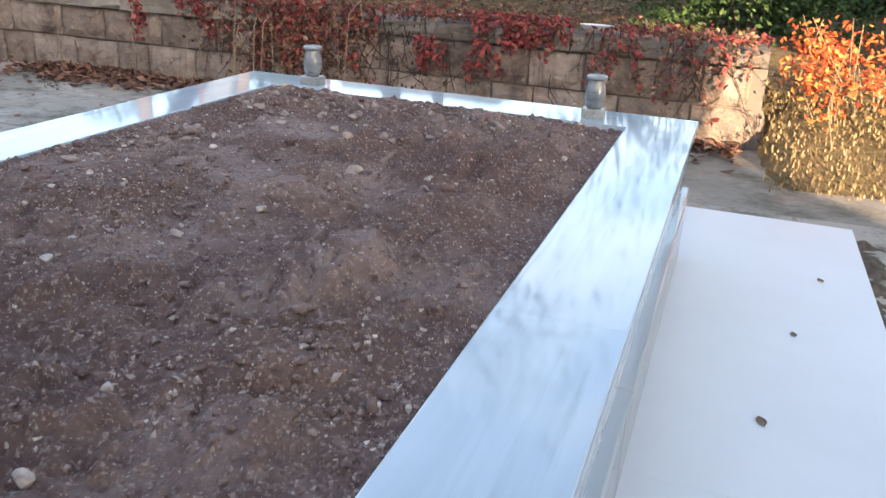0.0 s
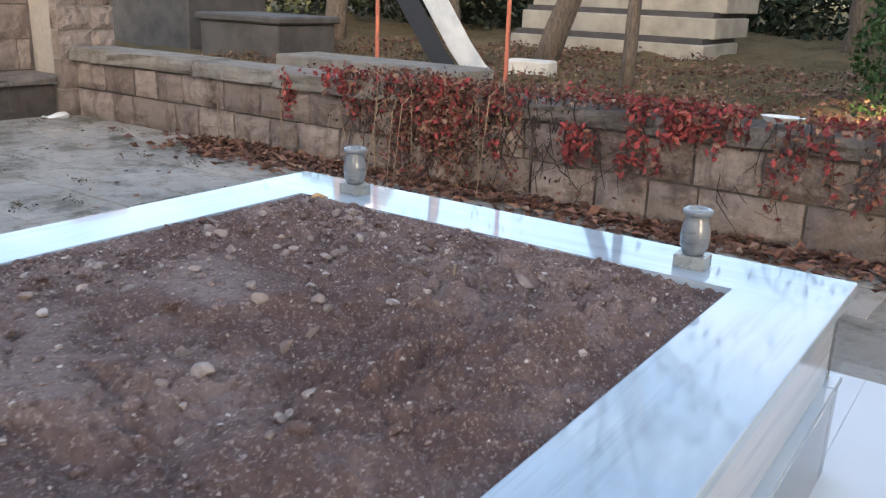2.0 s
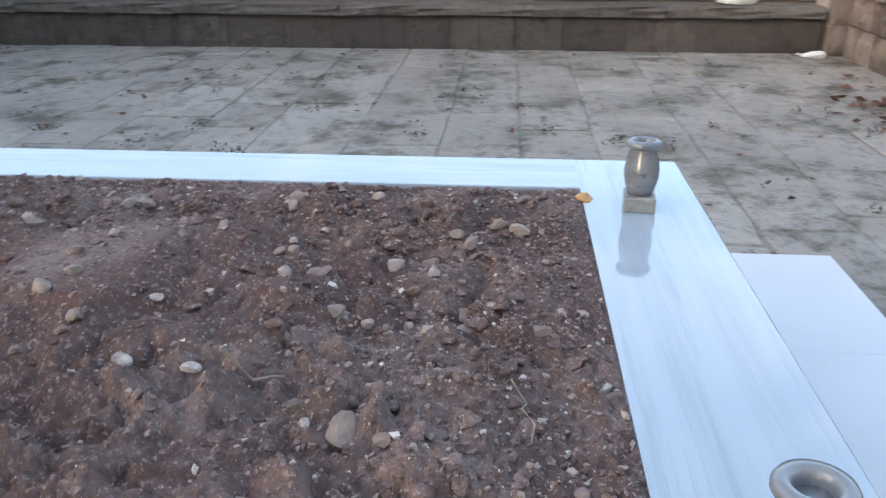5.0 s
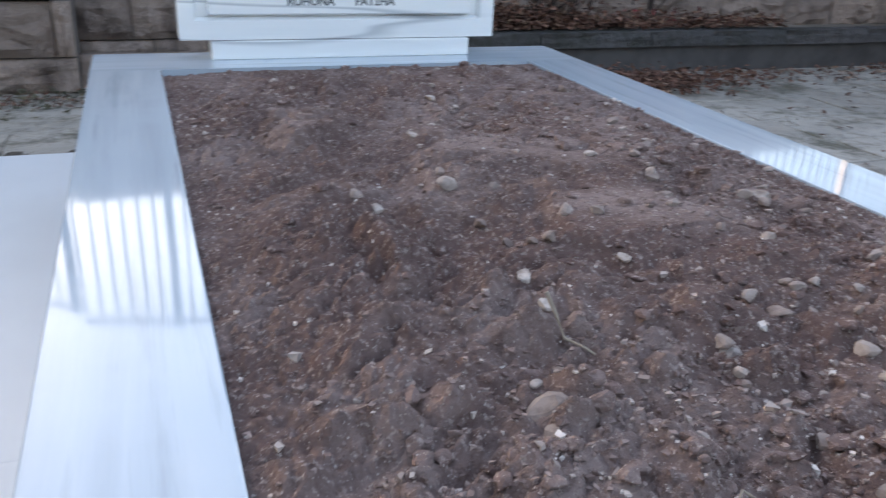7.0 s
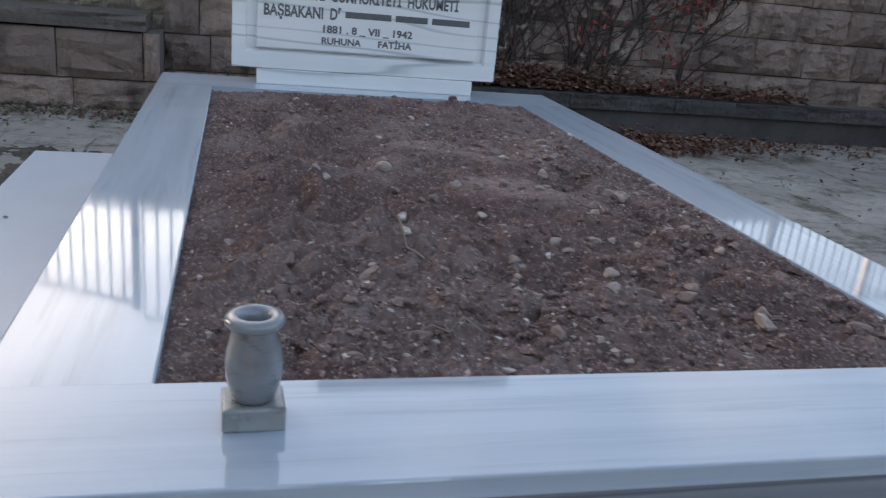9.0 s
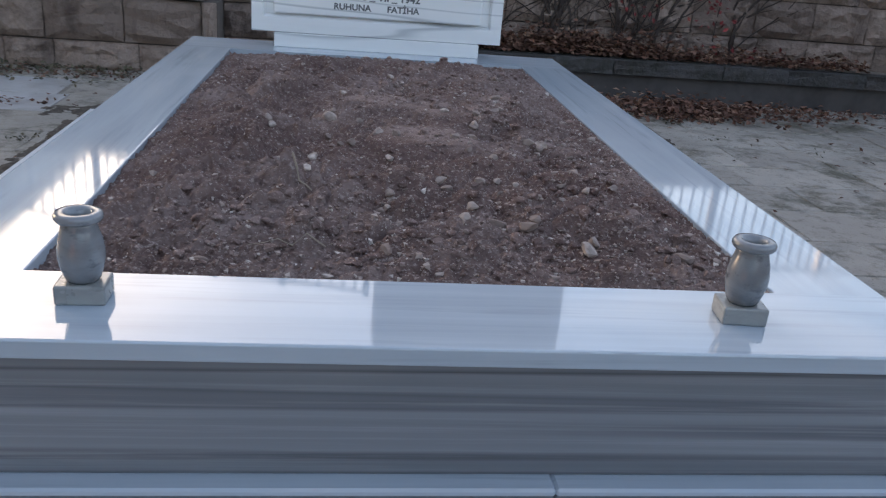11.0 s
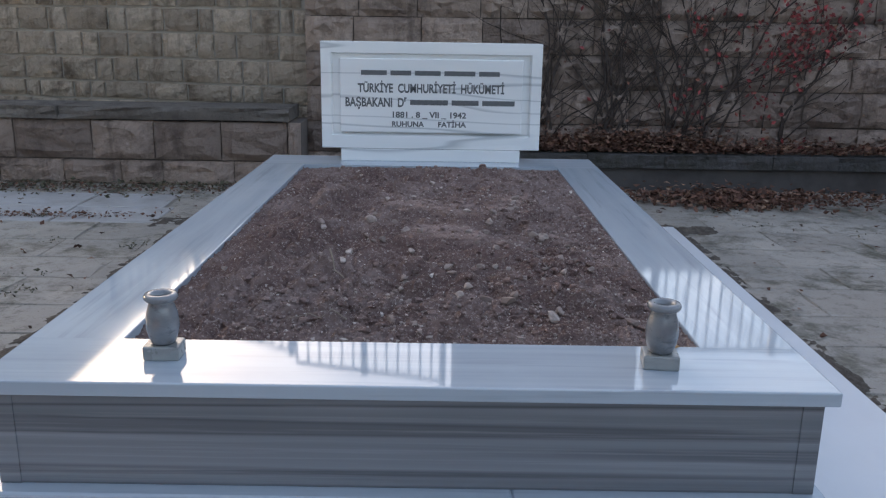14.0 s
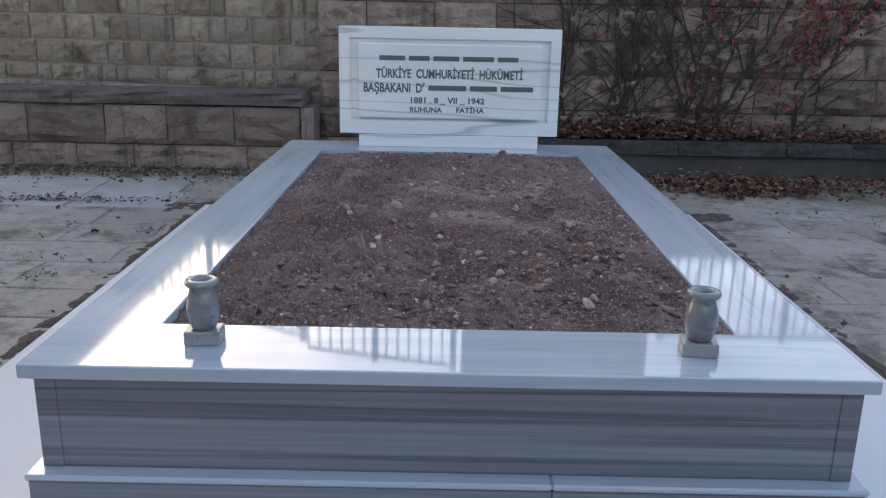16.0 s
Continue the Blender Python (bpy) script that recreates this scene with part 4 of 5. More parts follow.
tagged(leaves("withered_leaves", brown_at, rng.uniform(0.03, 0.06, len(brown_at)), M_LITTER, rng, (0, 1, 0), 0.4), "withered brown leaves caught among the creeper", "leaves")
top = [(x, rng.normal(-2.62, 0.13), 0.672 + abs(rng.normal(0, 0.035))) for x in np.concatenate([rng.uniform(-1.3, 1.35, 420), rng.normal(0.4, 0.45, 420), rng.normal(3.05, 0.2, 70)])]
top = [p for p in top if abs(p[0] + 0.11) > 0.15]
tagged(leaves("creeper_leaves", top, rng.uniform(0.03, 0.062, len(top)), M_RED, rng, (0, 0, 1), 0.5), "red creeper leaves along the wall's coping", "leaves")
rusty = [(rng.normal(2.0, 0.42), rng.normal(-2.42, 0.05), rng.uniform(0.06, 0.74)) for _ in range(800)]
rusty += [(rng.uniform(-1.2, 2.9), rng.normal(-2.62, 0.15), 0.672 + abs(rng.normal(0, 0.04))) for _ in range(1500)]
rusty = [p for p in rusty if abs(p[0] + 0.11) > 0.15]
tagged(leaves("withered_leaves", rusty, rng.uniform(0.03, 0.055, len(rusty)), M_LITTER, rng), "withered brown leaves matted over the wall's coping", "leaves")
bm = bmesh.new()
for i in range(7):
    x = rnd.uniform(1.2, 3.1)
    z = rnd.uniform(0.5, 0.85)
    y = -2.40
    out = rnd.uniform(0.02, 0.22)
    lean = rnd.uniform(-0.25, 0.25)
    tube(bm, [(x, y - 0.05, z * 0.4), (x + lean * 0.4, y, z * 0.9), (x + lean * 0.8, y + out * 0.6, z * 0.8), (x + lean, y + out, 0.02)], 0.005, 0.003, 4)
for x, h in ((3.55, 0.72), (4.3, 0.6), (2.6, 0.7)):
    tube(bm, [(x, -2.36, 0), (x + 0.02, -2.37, h * 0.5), (x - 0.01, -2.38, h)], 0.006, 0.003, 4)
tagged(part("dry_stems", bm, M_STEM), "pale dry arching stems in front of the wall", "stems", kind="stuff")


def litter(name, count, xf, yf, z, size, label, material=M_LITTER, lift=0.02, zf=None):
    p = []
    for _ in range(count):
        x, y = xf(), yf()
        p.append((x, y, (zf(x, y) if zf else z) + abs(rng.normal(0, lift)) + 0.008))
    return tagged(leaves(name, p, rng.uniform(size * 0.6, size * 1.3, count), material, rng, (0, 0, 1), 0.75), label, "leaf litter")


litter("leaf_litter", 2000, lambda: rng.uniform(-1.2, 4.6), lambda: -2.44 + abs(rng.normal(0, 0.20)), 0.0, 0.085, "brown fallen leaves heaped along the low wall")
litter("leaf_litter", 500, lambda: rng.normal(3.9, 0.4), lambda: -2.44 + abs(rng.normal(0.1, 0.25)), 0.0, 0.085, "brown fallen leaves heaped in the corner")
litter("leaf_litter", 2600, lambda: rng.uniform(0.75, 4.4), lambda: rng.uniform(5.82, 6.12), 0.34, 0.05, "brown fallen leaves filling the ledge", lift=0.045)
litter("leaf_litter", 2600, lambda: rng.normal(1.75, 0.5), lambda: rng.normal(6.0, 0.06), 0.34, 0.055, "brown fallen leaves heaped against the wall", lift=0.085)
litter("leaf_litter", 1300, lambda: rng.uniform(-6.0, -1.1), lambda: rng.normal(5.5, 0.13), 0.0, 0.035, "band of brown leaves along the low wall", lift=0.012)
litter("leaf_litter", 260, lambda: rng.normal(-3.0, 0.5), lambda: rng.normal(4.42, 0.07), 0.0, 0.035, "brown leaves caught between paving stones", lift=0.008)
litter("leaf_litter", 1500, lambda: rng.normal(2.55, 0.42), lambda: rng.normal(5.28, 0.17), 0.0, 0.06, "heap of reddish fallen leaves on the paving", lift=0.05)
litter("leaf_litter", 700, lambda: rng.normal(2.7, 0.75), lambda: 5.68 - abs(rng.normal(0, 0.22)), 0.0, 0.05, "brown fallen leaves drifted below the kerb")
litter("leaf_litter", 700, lambda: rng.uniform(1.4, 6.5), lambda: 5.7 - abs(rng.normal(0, 0.3)), 0.0, 0.05, "brown fallen leaves drifted below the kerb")
litter("leaf_litter", 260, lambda: rng.uniform(1.9, 6.5), lambda: rng.uniform(-2.3, 5.6), 0.0, 0.045, "single fallen leaves on the paving", lift=0.006)
litter("leaf_litter", 110, lambda: rng.uniform(-5.5, -1.8), lambda: rng.uniform(1.0, 5.7), 0.0, 0.045, "single fallen leaves on the paving", lift=0.006)
litter("leaf_litter", 900, lambda: rng.uniform(-5.5, -1.0), lambda: 5.72 - abs(rng.normal(0, 0.28)), 0.0, 0.045, "dark leaf litter below the low wall", M_MOSS)


def dry_leaf(x, y, z, size, seed):
    """One curled leaf with a pointed tip, a rib and a short stalk."""
    r = random.Random(seed)
    bm = bmesh.new()
    rows = []
    for i in range(7):
        u = i / 6
        w = 0.30 * math.sin(math.pi * u ** 0.8) + 0.012
        lift = 0.02 + 0.14 * (u - 0.5) ** 2 + r.uniform(0, 0.02)
        rows.append([bm.verts.new((u - 0.5, w * q, lift + 0.05 * q * q)) for q in (-1, -0.45, 0, 0.45, 1)])
    for a, b in zip(rows, rows[1:]):
        for q in range(4):
            bm.faces.new((a[q], b[q], b[q + 1], a[q + 1]))
    bmesh.ops.solidify(bm, geom=bm.faces, thickness=0.012)
    tube(bm, [(-0.5, 0, 0.1), (-0.62, 0.02, 0.05), (-0.74, 0.06, 0.012)], 0.014, 0.010, 5)
    ob = part("leaf", bm, M_DRYLEAF, smooth=True)
    ob.matrix_world = Matrix.LocRotScale((x, y, z), Euler((0, 0, r.uniform(0, 6.28))), (size, size, size))
    return tagged(ob, "curled dry brown leaf on the pale slab", "leaf", "leaves on the slab")


for i, (x, y, size) in enumerate(((-1.325, 1.24, 0.048), (-1.43, 0.60, 0.035), (-1.60, 2.88, 0.035), (-1.31, 1.88, 0.03), (-1.55, 0.02, 0.04))):
    dry_leaf(x, y, 0.0505, size, i)
litter("bank_leaves", 7000, lambda: rng.uniform(-1.2, 7.0), lambda: rng.uniform(-8.2, -2.9), 0, 0.07, "fallen leaves on the dry bank", lift=0.03, zf=lambda x, y: float(bank_height(np.array([x]), np.array([y]))[0]))

# weeds in the paving
wp = []
for _ in range(60):
    cx, cy = (rng.uniform(1.9, 6.4), rng.uniform(-2.2, 5.6)) if rng.random() < 0.65 else (rng.uniform(-5, -1.8), rng.uniform(1.5, 5.6))
    for _ in range(int(rng.integers(8, 40))):
        wp.append((rng.normal(cx, 0.055), rng.normal(cy, 0.035), abs(rng.normal(0.008, 0.014))))
tagged(leaves("weeds", wp, rng.uniform(0.012, 0.028, len(wp)), M_MOSS, rng, (0, 0, 1), 0.4), "dark low weeds growing in paving joints", "weeds")


def blades(name, count, xf, yf, zf, lo, hi, material, label):
    """Grass as thin bent blades, one mesh."""
    v, f = [], []
    for i in range(count):
        x, y = xf(), yf()
        z = zf(x, y)
        h = rng.uniform(lo, hi)
        a = rng.uniform(0, 6.28)
        w = 0.004
        dx, dy = math.cos(a), math.sin(a)
        lean = rng.uniform(0.1, 0.6) * h
        k0 = len(v)
        v += [(x - dy * w, y + dx * w, z), (x + dy * w, y - dx * w, z), (x + dx * lean * 0.4 + dy * w, y + dy * lean * 0.4 - dx * w, z + h * 0.6), (x + dx * lean * 0.4 - dy * w, y + dy * lean * 0.4 + dx * w, z + h * 0.6), (x + dx * lean, y + dy * lean, z + h)]
        f += [(k0, k0 + 1, k0 + 2, k0 + 3), (k0 + 3, k0 + 2, k0 + 4)]
    me = bpy.data.meshes.new(name)
    me.from_pydata(v, [], f)
    return tagged(mesh_part(name, me, material), label, "grass", kind="stuff")


def bank_z(x, y):
    return float(bank_height(np.array([x]), np.array([y]))[0])


blades("dry_grass", 9000, lambda: rng.uniform(-4.2, -1.25), lambda: rng.uniform(-3.4, -1.08), bank_z, 0.01, 0.045, M_STRAW, "short dry straw grass on the slope")
blades("dry_grass", 6500, lambda: rng.uniform(-1.2, 7.0), lambda: rng.uniform(-8, -2.9), bank_z, 0.03, 0.10, M_BANKGRASS, "short dry grass on the bank")
knots = [(rng.normal(-1.85, 0.3), rng.normal(-2.55, 0.3), rng.uniform(0.05, 0.42)) for _ in range(34)]
fire = [(cx + rng.normal(0, 0.07), cy + rng.normal(0, 0.07), abs(cz + rng.normal(0, 0.06))) for cx, cy, cz in knots for _ in range(int(rng.integers(15, 60)))]
fire = [(x, y, bank_z(x, y) + h) for x, y, h in fire if x < -1.36]
tagged(leaves("shrub_leaves", fire, rng.uniform(0.03, 0.06, len(fire)), M_FIRE, rng), "orange red creeper leaves on the sunny slope", "leaves")
bm = bmesh.new()
for i in range(16):
    x, y = rnd.gauss(-1.85, 0.3), rnd.gauss(-2.6, 0.25)
    if x > -1.3:
        continue
    z = bank_z(x, y)
    tube(bm, [(x, y, z - 0.03), (x + rnd.gauss(0, 0.06), y + rnd.gauss(0, 0.06), z + 0.25), (x + rnd.gauss(0, 0.15), y + rnd.gauss(0, 0.15), z + rnd.uniform(0.3, 0.65))], 0.005, 0.002, 4)
tagged(part("dry_stems", bm, M_STEM), "pale dry stems standing on the sunny slope", "stems", kind="stuff")


# ---------- beyond the low wall ----------
def bush(name, centre, size, count, seed, material, label, leaf=0.05):
    r = np.random.default_rng(seed)
    ob = empty(name, pose(*centre), label=label, category="bush")
    lumps = [(r.normal(0, 0.3, 3) * size, r.uniform(0.35, 0.6)) for _ in range(9)]
    pts = []
    while len(pts) < count:
        c, k0 = lumps[int(r.integers(len(lumps)))]
        d = r.normal(size=3)
        d /= np.linalg.norm(d)
        p = c + d * np.array(size) * 0.5 * k0 * 1.6 * r.uniform(0.55, 1.0) ** 0.5
        p[2] += size[2] * 0.5
        if p[2] > 0.0:
            pts.append(p)
    leaves("foliage", pts, r.uniform(leaf * 0.6, leaf * 1.4, count), material, r, parent=ob)
    bm = bmesh.new()
    rr = random.Random(seed)
    for i in range(7):
        tube(bm, [(rr.gauss(0, 0.04), rr.gauss(0, 0.04), -0.05), (rr.gauss(0, 0.12) * size[0], rr.gauss(0, 0.12) * size[1], size[2] * 0.45), (rr.gauss(0, 0.25) * size[0], rr.gauss(0, 0.25) * size[1], size[2] * 0.85)], 0.02, 0.008, 5)
    part("bare_wood", bm, M_BARK, ob)
    return ob


def tree(base, top, r, seed, crown, label):
    """A leaning trunk with limbs, and a crown of many leaves above."""
    ob = empty("tree", pose(*base), label=label, category="tree")
    rr = random.Random(seed)
    b, t = Vector((0, 0, 0)), Vector(top) - Vector(base)
    bm = bmesh.new()
    pts = [b.lerp(t, i / 9) + Vector((rr.gauss(0, r * 0.2), rr.gauss(0, r * 0.2), 0)) for i in range(10)]
    pts[0] = Vector((0, 0, -0.15))
    tube(bm, pts, r * 1.25, r * 0.6, 10)
    tips = []
    for i in range(9):
        s = t + Vector((0, 0, -rr.uniform(0, 0.7)))
        e = s + Vector((rr.gauss(0, 0.9), rr.gauss(0, 0.9), rr.uniform(0.5, 1.6)))
        tube(bm, [s, s.lerp(e, 0.5) + Vector((0, 0, 0.15)), e], r * 0.45, r * 0.12, 6)
        tips.append(np.array(e))
    part("trunk", bm, M_BARK, ob, smooth=True)
    g = np.random.default_rng(seed)
    pts = [tips[int(g.integers(len(tips)))] + g.normal(0, crown, 3) for _ in range(1100)]
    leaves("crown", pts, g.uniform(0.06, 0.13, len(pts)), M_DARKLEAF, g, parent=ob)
    return ob


bush("bush", (-1.15, -5.6, 0.40), (2.0, 1.3, 1.7), 9000, 5, M_BUSH, "dense dark green evergreen bush on the bank", 0.06)
tree((3.75, -6.9, 0.50), (2.5, -7.2, 4.0), 0.13, 3, 0.5, "leaning rough barked tree on the dry bank")
tree((2.05, -5.5, 0.40), (1.95, -5.6, 3.8), 0.06, 4, 0.5, "slim young tree on the dry bank")
tree((7.6, -7.4, 0.55), (7.5, -7.5, 4.2), 0.14, 5, 0.6, "dark tree trunk in the shade beyond the wall")
tree((6.4, -8.8, 0.6), (6.9, -9.0, 4.4), 0.12, 6, 0.6, "dark tree trunk in the shade beyond the wall")
tree((0.9, -10.5, 0.7), (0.8, -10.6, 2.3), 0.16, 7, 0.6, "broad tree trunk behind the bank")
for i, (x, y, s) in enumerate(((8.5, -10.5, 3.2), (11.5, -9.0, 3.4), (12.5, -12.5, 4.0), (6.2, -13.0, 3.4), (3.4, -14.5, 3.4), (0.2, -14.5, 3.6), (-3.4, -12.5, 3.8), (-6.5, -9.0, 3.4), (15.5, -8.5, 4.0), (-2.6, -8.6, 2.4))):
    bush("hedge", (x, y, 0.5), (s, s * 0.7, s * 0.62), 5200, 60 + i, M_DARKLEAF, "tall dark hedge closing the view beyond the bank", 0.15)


def post(x, y):
    z = bank_z(x, y)
    bm = tube(bmesh.new(), [(0, 0, -0.2), (0, 0, 1.0), (0, 0, 2.3)], 0.022, 0.022, 8)
    ob = part("post", bm, M_POST)
    ob.matrix_world = pose(x, y, z, 0.6, 0.5, 0)
    return tagged(ob, "thin faded orange steel post on the bank", "post", "orange posts")


post(4.77, -5.0)
post(3.11, -5.0)

# steep metal chute with a raised rim, its foot on a pale block
chute = empty("chute", pose(3.9, -5.8, 0.42, 0, 0, 0), label="steep scuffed metal chute with black side", category="chute")


def chute_piece(w0, w1, lift, thick):
    bm = bmesh.new()
    prof = [(0.0, 0.0), (0.10, 0.06), (0.28, 0.30), (0.62, 0.85), (1.0, 1.55), (1.35, 2.2)]
    rows = []
    for s, h in prof:
        rows.append([bm.verts.new((s * 1.05 + w, s * 0.2 + o, h + lift + z)) for w, o, z in ((w0, 0, 0), (w1, 0, 0), (w1, -0.02, -thick), (w0, -0.02, -thick))])
    for a, b in zip(rows, rows[1:]):
        for i in range(4):
            bm.faces.new((a[i], b[i], b[(i + 1) % 4], a[(i + 1) % 4]))
    bm.faces.new(rows[0])
    bm.faces.new(rows[-1][::-1])
    bmesh.ops.recalc_face_normals(bm, faces=bm.faces)
    return bm


for n, bm, mt in (("bed", chute_piece(-0.13, 0.13, 0.0, 0.02), M_CHUTE), ("rim", chute_piece(-0.16, -0.12, 0.06, 0.09), M_CHUTE), ("rim", chute_piece(0.12, 0.16, 0.06, 0.09), M_CHUTE), ("side_panel", chute_piece(0.17, 0.5, -0.06, 0.03), M_BLACK)):
    part(n, bm, mt, chute)
block = part("block", box((-0.25, -0.15, -0.1), (0.25, 0.15, 0.22), 0.02), M_PLASTER)
block.matrix_world = pose(3.25, -5.75, 0.42, 0, 0, 8)
tagged(block, "pale plastered block at the chute's foot", "block")

kerb_slab = tagged(part("concrete_slab", box((2.35, -3.55, 0.35), (4.3, -3.02, 0.73), 0.012), M_COPING_PALE), "flat pale concrete slab behind the low wall", "slab")
# pale stepped base of a building behind the trees
steps = empty("stepped_base", label="pale plastered stepped base behind the trees", category="building base")
for i, (z0, z1, y) in enumerate(((0.5, 0.78, -8.3), (0.84, 1.10, -8.6), (1.16, 1.42, -8.9), (1.48, 2.4, -9.2))):
    part("step", box((2.25 - 0.02 * i, y - 1.4, z0), (5.05, y, z1), 0.015), M_CREAM, steps)
    part("joint", box((2.3, y - 1.38, z1 - 0.01), (5.0, y - 0.06, z1 + 0.07)), M_DARKBOX, steps)
for x0, y0, x1, y1, h in ((6.2, -5.9, 7.6, -4.9, 0.95), (8.2, -6.6, 10.4, -5.2, 1.25)):
    tomb = empty("tomb", label="dark low stone tomb beyond the wall", category="tomb", group="tombs beyond the wall")
    part("body", box((x0, y0, 0.3), (x1, y1, h - 0.09), 0.02), M_DARKBOX, tomb)
    part("top", box((x0 - 0.05, y0 - 0.05, h - 0.09), (x1 + 0.05, y1 + 0.05, h), 0.02), M_DARKBOX, tomb)

# ---------- scraps ----------
for x, y, z, s, a in ((6.45, -2.1, 0.0, 0.11, 1.0), (6.8, -1.45, 0.41, 0.14, 0.2)):
    r = random.Random(int(s * 1000) + int(a * 10))
    bm = bmesh.new()
    bmesh.ops.create_grid(bm, x_segments=6, y_segments=4, size=0.5)
    for v in bm.verts:
        v.co.z = 0.12 + r.uniform(-0.1, 0.16)
        v.co.y *= 0.55
    bmesh.ops.solidify(bm, geom=bm.faces, thickness=0.01)
    ob = part("paper_scrap", bm, M_PAPER)
    ob.matrix_world = Matrix.LocRotScale((x, y, z), Euler((0, 0, a)), (s, s, s))
    tagged(ob, "crumpled white scrap of paper on weathered stone", "litter", "paper scraps")


# ---------- railing above the tall wall ----------
def railing(p0, p1, height0, height1, every=9):
    """Posts, two rails and upright bars from p0 to p1, the top rail from one height to another."""
    p0, p1 = Vector(p0), Vector(p1)
    ob = empty("railing", label="plain dark iron railing on top of the stone wall", category="railing", group="railings")
    n = int((p1 - p0).length / 0.115)
    for lo, hi in ((0.10, 0.10), (height0, height1)):
        part("rail", tube(bmesh.new(), [p0 + Vector((0, 0, lo)), p1 + Vector((0, 0, hi))], 0.022, 0.022, 6), M_IRON, ob)
    for i in range(n + 1):
        p = p0.lerp(p1, i / n)
        h = height0 + (height1 - height0) * i / n
        if i % every == 0:
            part("post", box((p.x - 0.033, p.y - 0.033, p.z - 0.1), (p.x + 0.033, p.y + 0.033, p.z + h + 0.05), 0.004), M_IRON, ob)
        else:
            part("bar", tube(bmesh.new(), [p, p + Vector((0, 0, h))], 0.012, 0.012, 6), M_IRON, ob)
    return ob


railing((2.25, 6.45, 2.08), (7.2, 6.45, 2.08), 0.95, 0.95, 11)
railing((0.1, 6.45, 2.08), (-1.42, 6.45, 2.12), 1.34, 1.12, 7)
railing((-1.5, 6.60, 2.15), (-5.0, 7.39, 2.15), 1.02, 0.45)

# ---------- litter of white plastic ----------
dish = part("dish", lathe([(0.0, 0.0), (0.075, 0.0), (0.10, 0.014), (0.116, 0.036), (0.120, 0.038), (0.112, 0.034), (0.096, 0.018), (0.072, 0.008), (0.0, 0.007)]), M_WHITE, smooth=True)
dish.matrix_world = pose(-0.15, -2.56, 0.680, 2, 0, 0)
tagged(dish, "shallow white plastic dish lying on the wall's coping", "dish")


def crumpled(seed, size, m, label):
    """A slack bag, puckered and settled under its own weight."""
    r = random.Random(seed)
    bm = bmesh.new()
    bmesh.ops.create_icosphere(bm, subdivisions=3, radius=1.0)
    folds = [(Vector([r.gauss(0, 1) for _ in range(3)]).normalized(), r.uniform(3, 8), r.uniform(0, 6.28)) for _ in range(6)]
    for v in bm.verts:
        k0 = 1 + 0.06 * sum(math.sin(v.co.dot(d) * f + p) for d, f, p in folds)
        v.co = Vector((v.co.x * size[0], v.co.y * size[1], max(0.0, v.co.z * 0.8 + 0.45) * size[2])) * k0
    ob = part("plastic_bag", bm, M_WHITE, smooth=True)
    ob.matrix_world = m
    return tagged(ob, label, "bag", "dropped bags")


crumpled(1, (0.09, 0.14, 0.085), pose(6.80, -1.62, 0.403), "crumpled white plastic bag on the stone ledge")
crumpled(2, (0.06, 0.11, 0.04), pose(6.42, -2.2, 0.0), "flattened white plastic bag on the paving")

# ---------- paving ----------
paving = empty("paving", label="worn grey stone paving with dirt in its joints", category="paving", kind="structure")
part("bed", box((-6.9, -2.5, -0.034), (6.62, 5.8, -0.006)), M_DUST, paving)
rp = random.Random(4)


def paver_mesh(seed, material=M_PAVER):
    r = random.Random(seed)
    bm = bmesh.new()
    pts = []
    for ax, ay, bx, by in ((-.5, -.5, .5, -.5), (.5, -.5, .5, .5), (.5, .5, -.5, .5), (-.5, .5, -.5, -.5)):
        for i in range(2):
            f = i / 2
            pts.append((ax + (bx - ax) * f + r.uniform(-0.02, 0.02), ay + (by - ay) * f + r.uniform(-0.025, 0.025)))
    ring0 = [bm.verts.new((x, y, -1)) for x, y in pts]
    ring1 = [bm.verts.new((x, y, -0.12)) for x, y in pts]
    ring2 = [bm.verts.new((x * 0.99, y * 0.985, 0)) for x, y in pts]
    for a, b in ((ring0, ring1), (ring1, ring2)):
        for i in range(8):
            bm.faces.new((a[i], a[(i + 1) % 8], b[(i + 1) % 8], b[i]))
    bm.faces.new(ring2)
    me = bpy.data.meshes.new("paver")
    bm.to_mesh(me)
    bm.free()
    me.materials.append(material)
    return me


paver_meshes = [paver_mesh(i) for i in range(8)]
pale_meshes = [paver_mesh(i, M_FLAG) for i in range(4)]
y = -2.5
while y < 5.85:
    dy = rp.uniform(0.42, 0.56)
    x = -6.5 - rp.random() * 0.5
    while x < 6.7:
        dx = rp.uniform(0.5, 0.95)
        xc, yc = x + dx / 2, y + dy / 2
        inside = abs(xc) < SX - dx / 2 and SY0 + dy / 2 < yc < SY1 - dy / 2
        slope = xc - dx / 2 < -1.3 and yc - dy / 2 < -1.3
        if not inside and not slope:
            pick = rp.choice(paver_meshes)
            if -4.6 < xc < -1.85 and 4.45 < yc < 5.25:
                pick = rp.choice(pale_meshes)
            ob = new("paver", pick)
            ob.parent = paving
            ob.matrix_world = Matrix.LocRotScale((xc, yc, rp.uniform(-0.004, 0.003)), Euler((rp.uniform(-0.004, 0.004), rp.uniform(-0.004, 0.004), rp.uniform(-0.012, 0.012))), (dx - 0.011, dy - 0.011, 0.05))
        x += dx
    y += dy

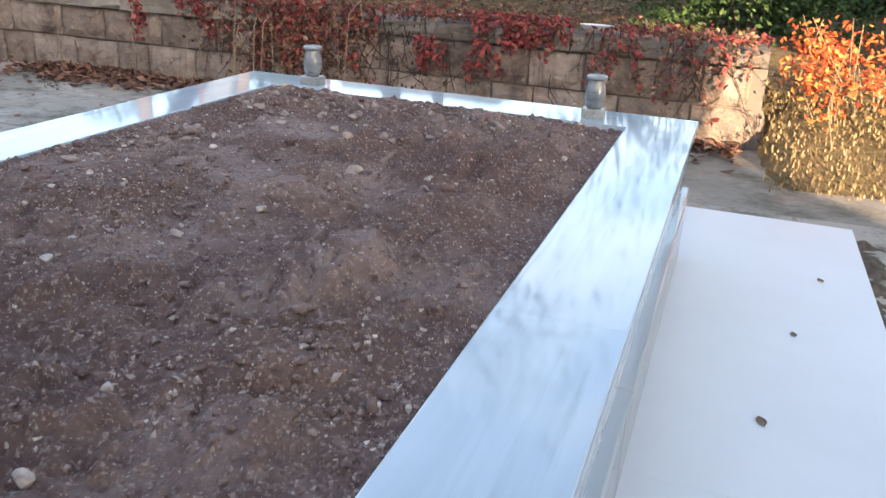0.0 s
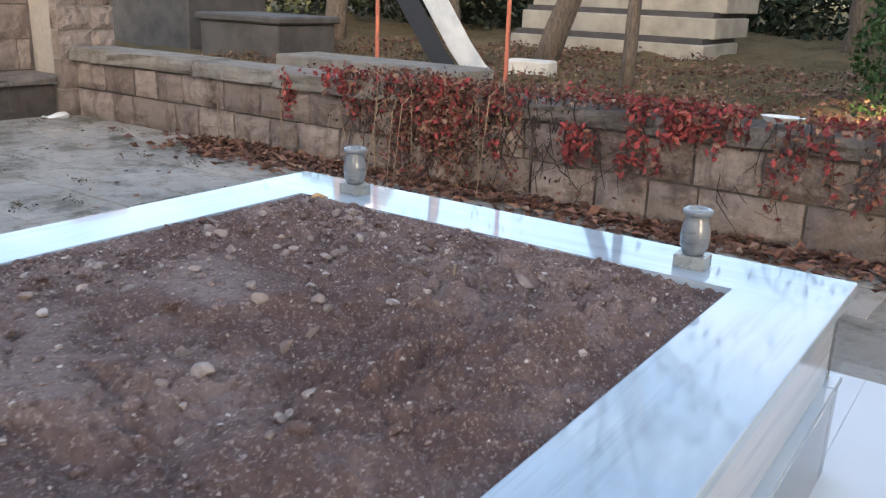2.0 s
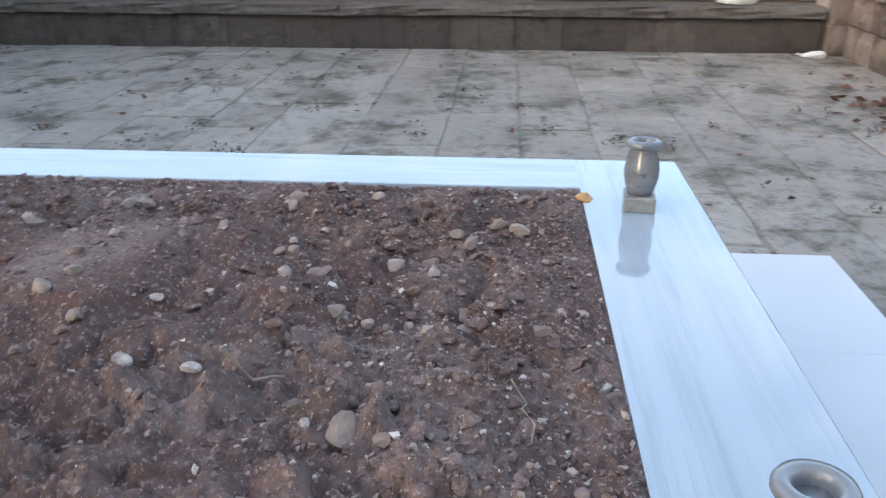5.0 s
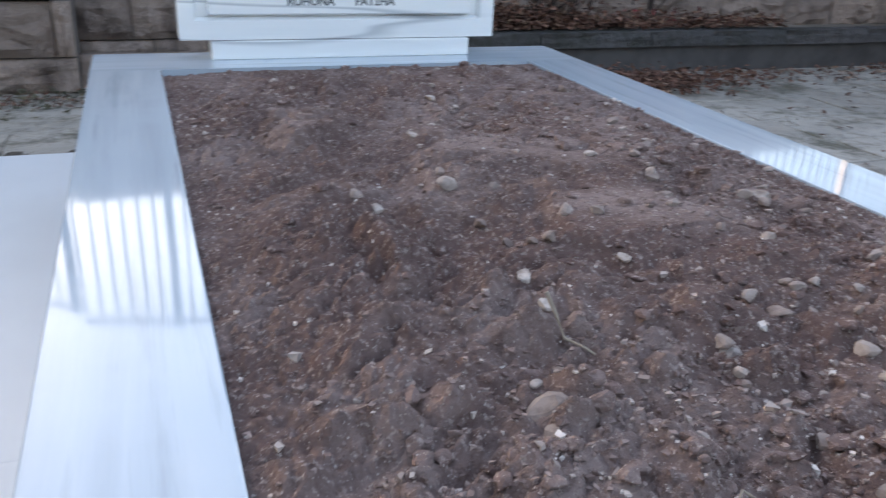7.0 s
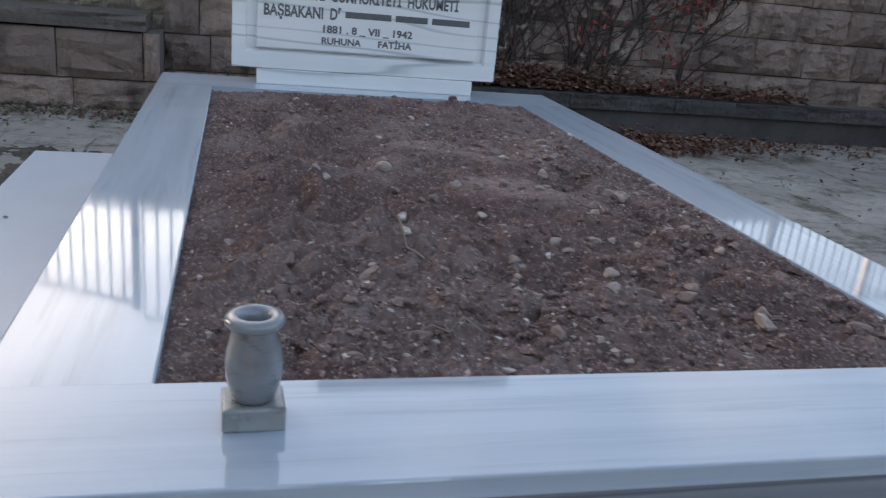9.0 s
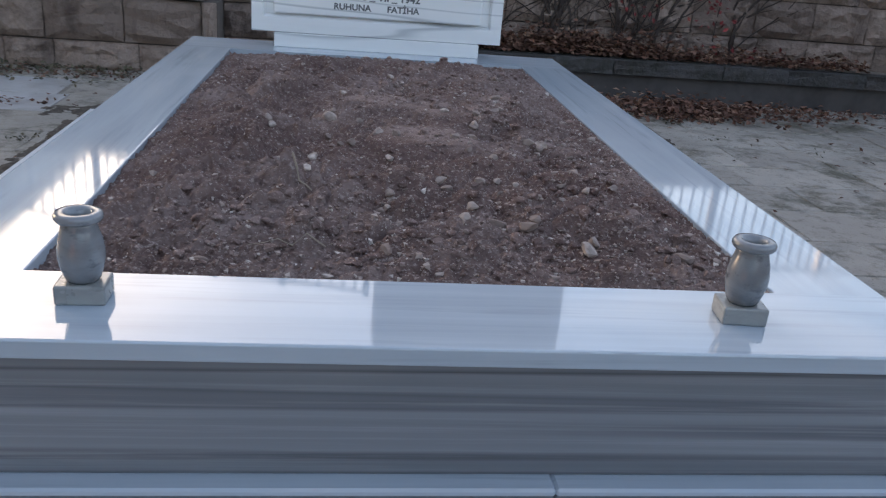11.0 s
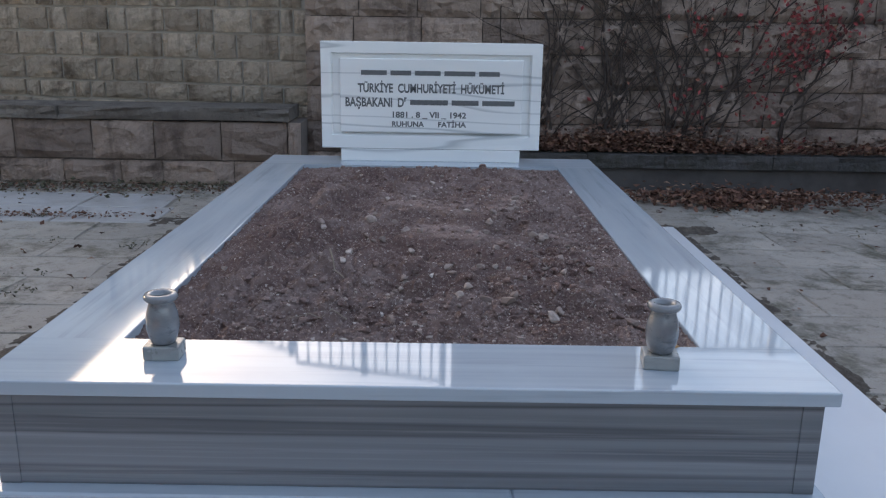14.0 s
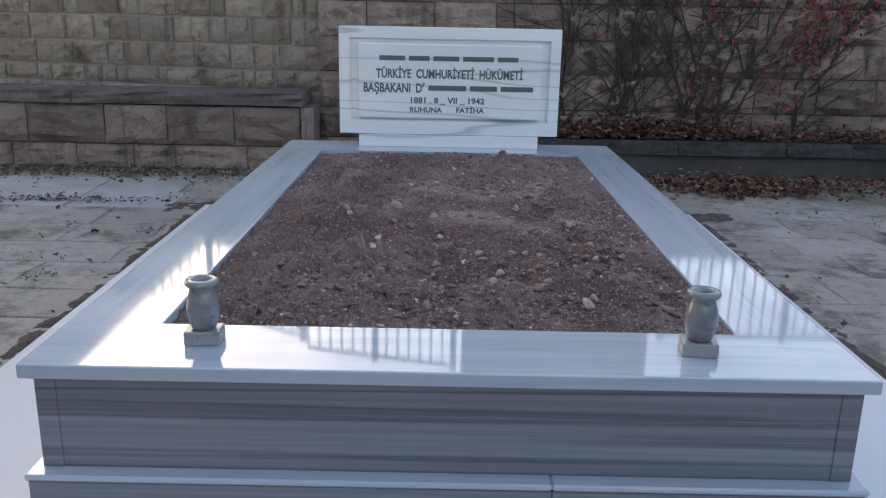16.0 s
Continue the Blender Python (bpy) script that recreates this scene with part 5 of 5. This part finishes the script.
# ---------- stones of the walls ----------
rw = random.Random(8)
andesite = unit_set(M_ANDESITE, 0.34, 100)
back_units = unit_set(M_BACK, 0.5, 200, grid=6)
small_units = unit_set(M_SMALL, 0.4, 300, grid=5)
pale_coping = unit_set(M_COPING_PALE, 0.05, 450, 4, grid=4)
coping_units = unit_set(M_COPING, 0.05, 400, 4, grid=4)
dark_units = unit_set(M_BASE, 0.30, 600, 5, grid=5)
kerb_units = unit_set(M_DARKKERB, 0.06, 500, 4, grid=4)

# low creeper wall: the faces look to +y, so the courses run towards -x
for z0, z1, w in ((-0.02, 0.27, 0.46), (0.27, 0.53, 0.42)):
    lay_course(wall_foot, "block", andesite, (6.5, -2.478, 0), (-1, 0, 0), z0, z1, 7.8, w, 0.14, rw, 0.018)
lay_course(wall_foot, "coping_stone", pale_coping, (6.5, -2.44, 0), (-1, 0, 0), 0.535, 0.665, 4.3, 1.1, 0.42, rw, 0.006)
lay_course(wall_foot, "coping_stone", coping_units, (2.2, -2.455, 0), (-1, 0, 0), 0.535, 0.655, 3.5, 0.55, 0.42, rw, 0.012)
# end face of the low wall
lay_course(wall_foot, "block", andesite, (-1.31, -2.5, 0), (0, -1, 0), -0.02, 0.27, 0.36, 0.36, 0.1, rw, vary=0.0)
# pillar at the corner
pillar = empty("pillar", label="squared pale andesite corner pillar", category="pillar", kind="structure")
part("core", box((6.53, -2.93, -0.1), (7.0, -2.33, 2.3)), M_MORTAR, pillar)
z = -0.02
while z < 2.2:
    h = rw.uniform(0.2, 0.3)
    lay_course(pillar, "block", andesite, (6.52, -2.32, 0), (0, -1, 0), z, z + h, 0.62, 0.33, 0.12, rw)
    z += h
# east wall: ledge, its kerb and the courses above
part("ledge", box((6.64, -2.3, -0.1), (7.0, 6.16, 0.30)), M_DARKBOX, wall_east)
lay_course(wall_east, "block", dark_units, (6.62, 6.1, 0), (0, -1, 0), -0.02, 0.30, 8.4, 0.55, 0.05, rw, 0.010, 0.25)
lay_course(wall_east, "ledge_stone", coping_units, (6.58, 6.1, 0), (0, -1, 0), 0.305, 0.405, 8.4, 0.9, 0.42, rw, 0.006)
z = 0.41
while z < 2.05:
    h = rw.uniform(0.27, 0.34)
    lay_course(wall_east, "block", andesite, (6.98, 6.15, 0), (0, -1, 0), z, z + h, 8.45, 0.55, 0.14, rw)
    z += h
# north wall with its kerb, ledge and courses; faces look to -y
part("ledge", box((0.6, 5.80, -0.1), (6.62, 6.16, 0.21)), M_DARKBOX, wall_back)
lay_course(wall_back, "kerb_stone", kerb_units, (0.6, 5.76, 0), (1, 0, 0), 0.21, 0.335, 5.95, 0.85, 0.16, rw, 0.008)
part("ledge_soil", box((0.6, 5.92, 0.2), (6.6, 6.15, 0.325)), M_EARTH, wall_back)
z = -0.02
while z < 2.0:
    h = rw.uniform(0.27, 0.33)
    lay_course(wall_back, "block", back_units, (-1.2, 6.13, 0), (1, 0, 0), z, z + h, 8.2, 0.50, 0.14, rw, 0.009)
    z += h
# return of the north wall towards the low wall
lay_course(wall_back, "block", back_units, (-1.2, 5.86, 0), (1, 0, 0), 0.0, 0.22, 0.9, 0.4, 0.1, rw)
# low wall on the other side
lay_course(low_wall, "block", back_units, (-7.0, 5.77, 0), (1, 0, 0), -0.02, 0.22, 5.8, 0.5, 0.12, rw, 0.009)
lay_course(low_wall, "block", back_units, (-7.0, 5.76, 0), (1, 0, 0), 0.225, 0.575, 5.8, 0.6, 0.12, rw, 0.009, vary=0.2)
lay_course(low_wall, "coping_stone", coping_units, (-7.0, 5.73, 0), (1, 0, 0), 0.58, 0.70, 5.8, 0.85, 0.5, rw, 0.008)
# small stones of the receding wall
z = 0.5
while z < 2.1:
    h = rw.uniform(0.13, 0.26)
    lay_course(wall_ramp, "block", small_units, B - ramp_nrm * 0.02, -ramp_dir, z, z + h, (B - A).length, 0.31, 0.08, rw, 0.026, 0.6)
    z += h
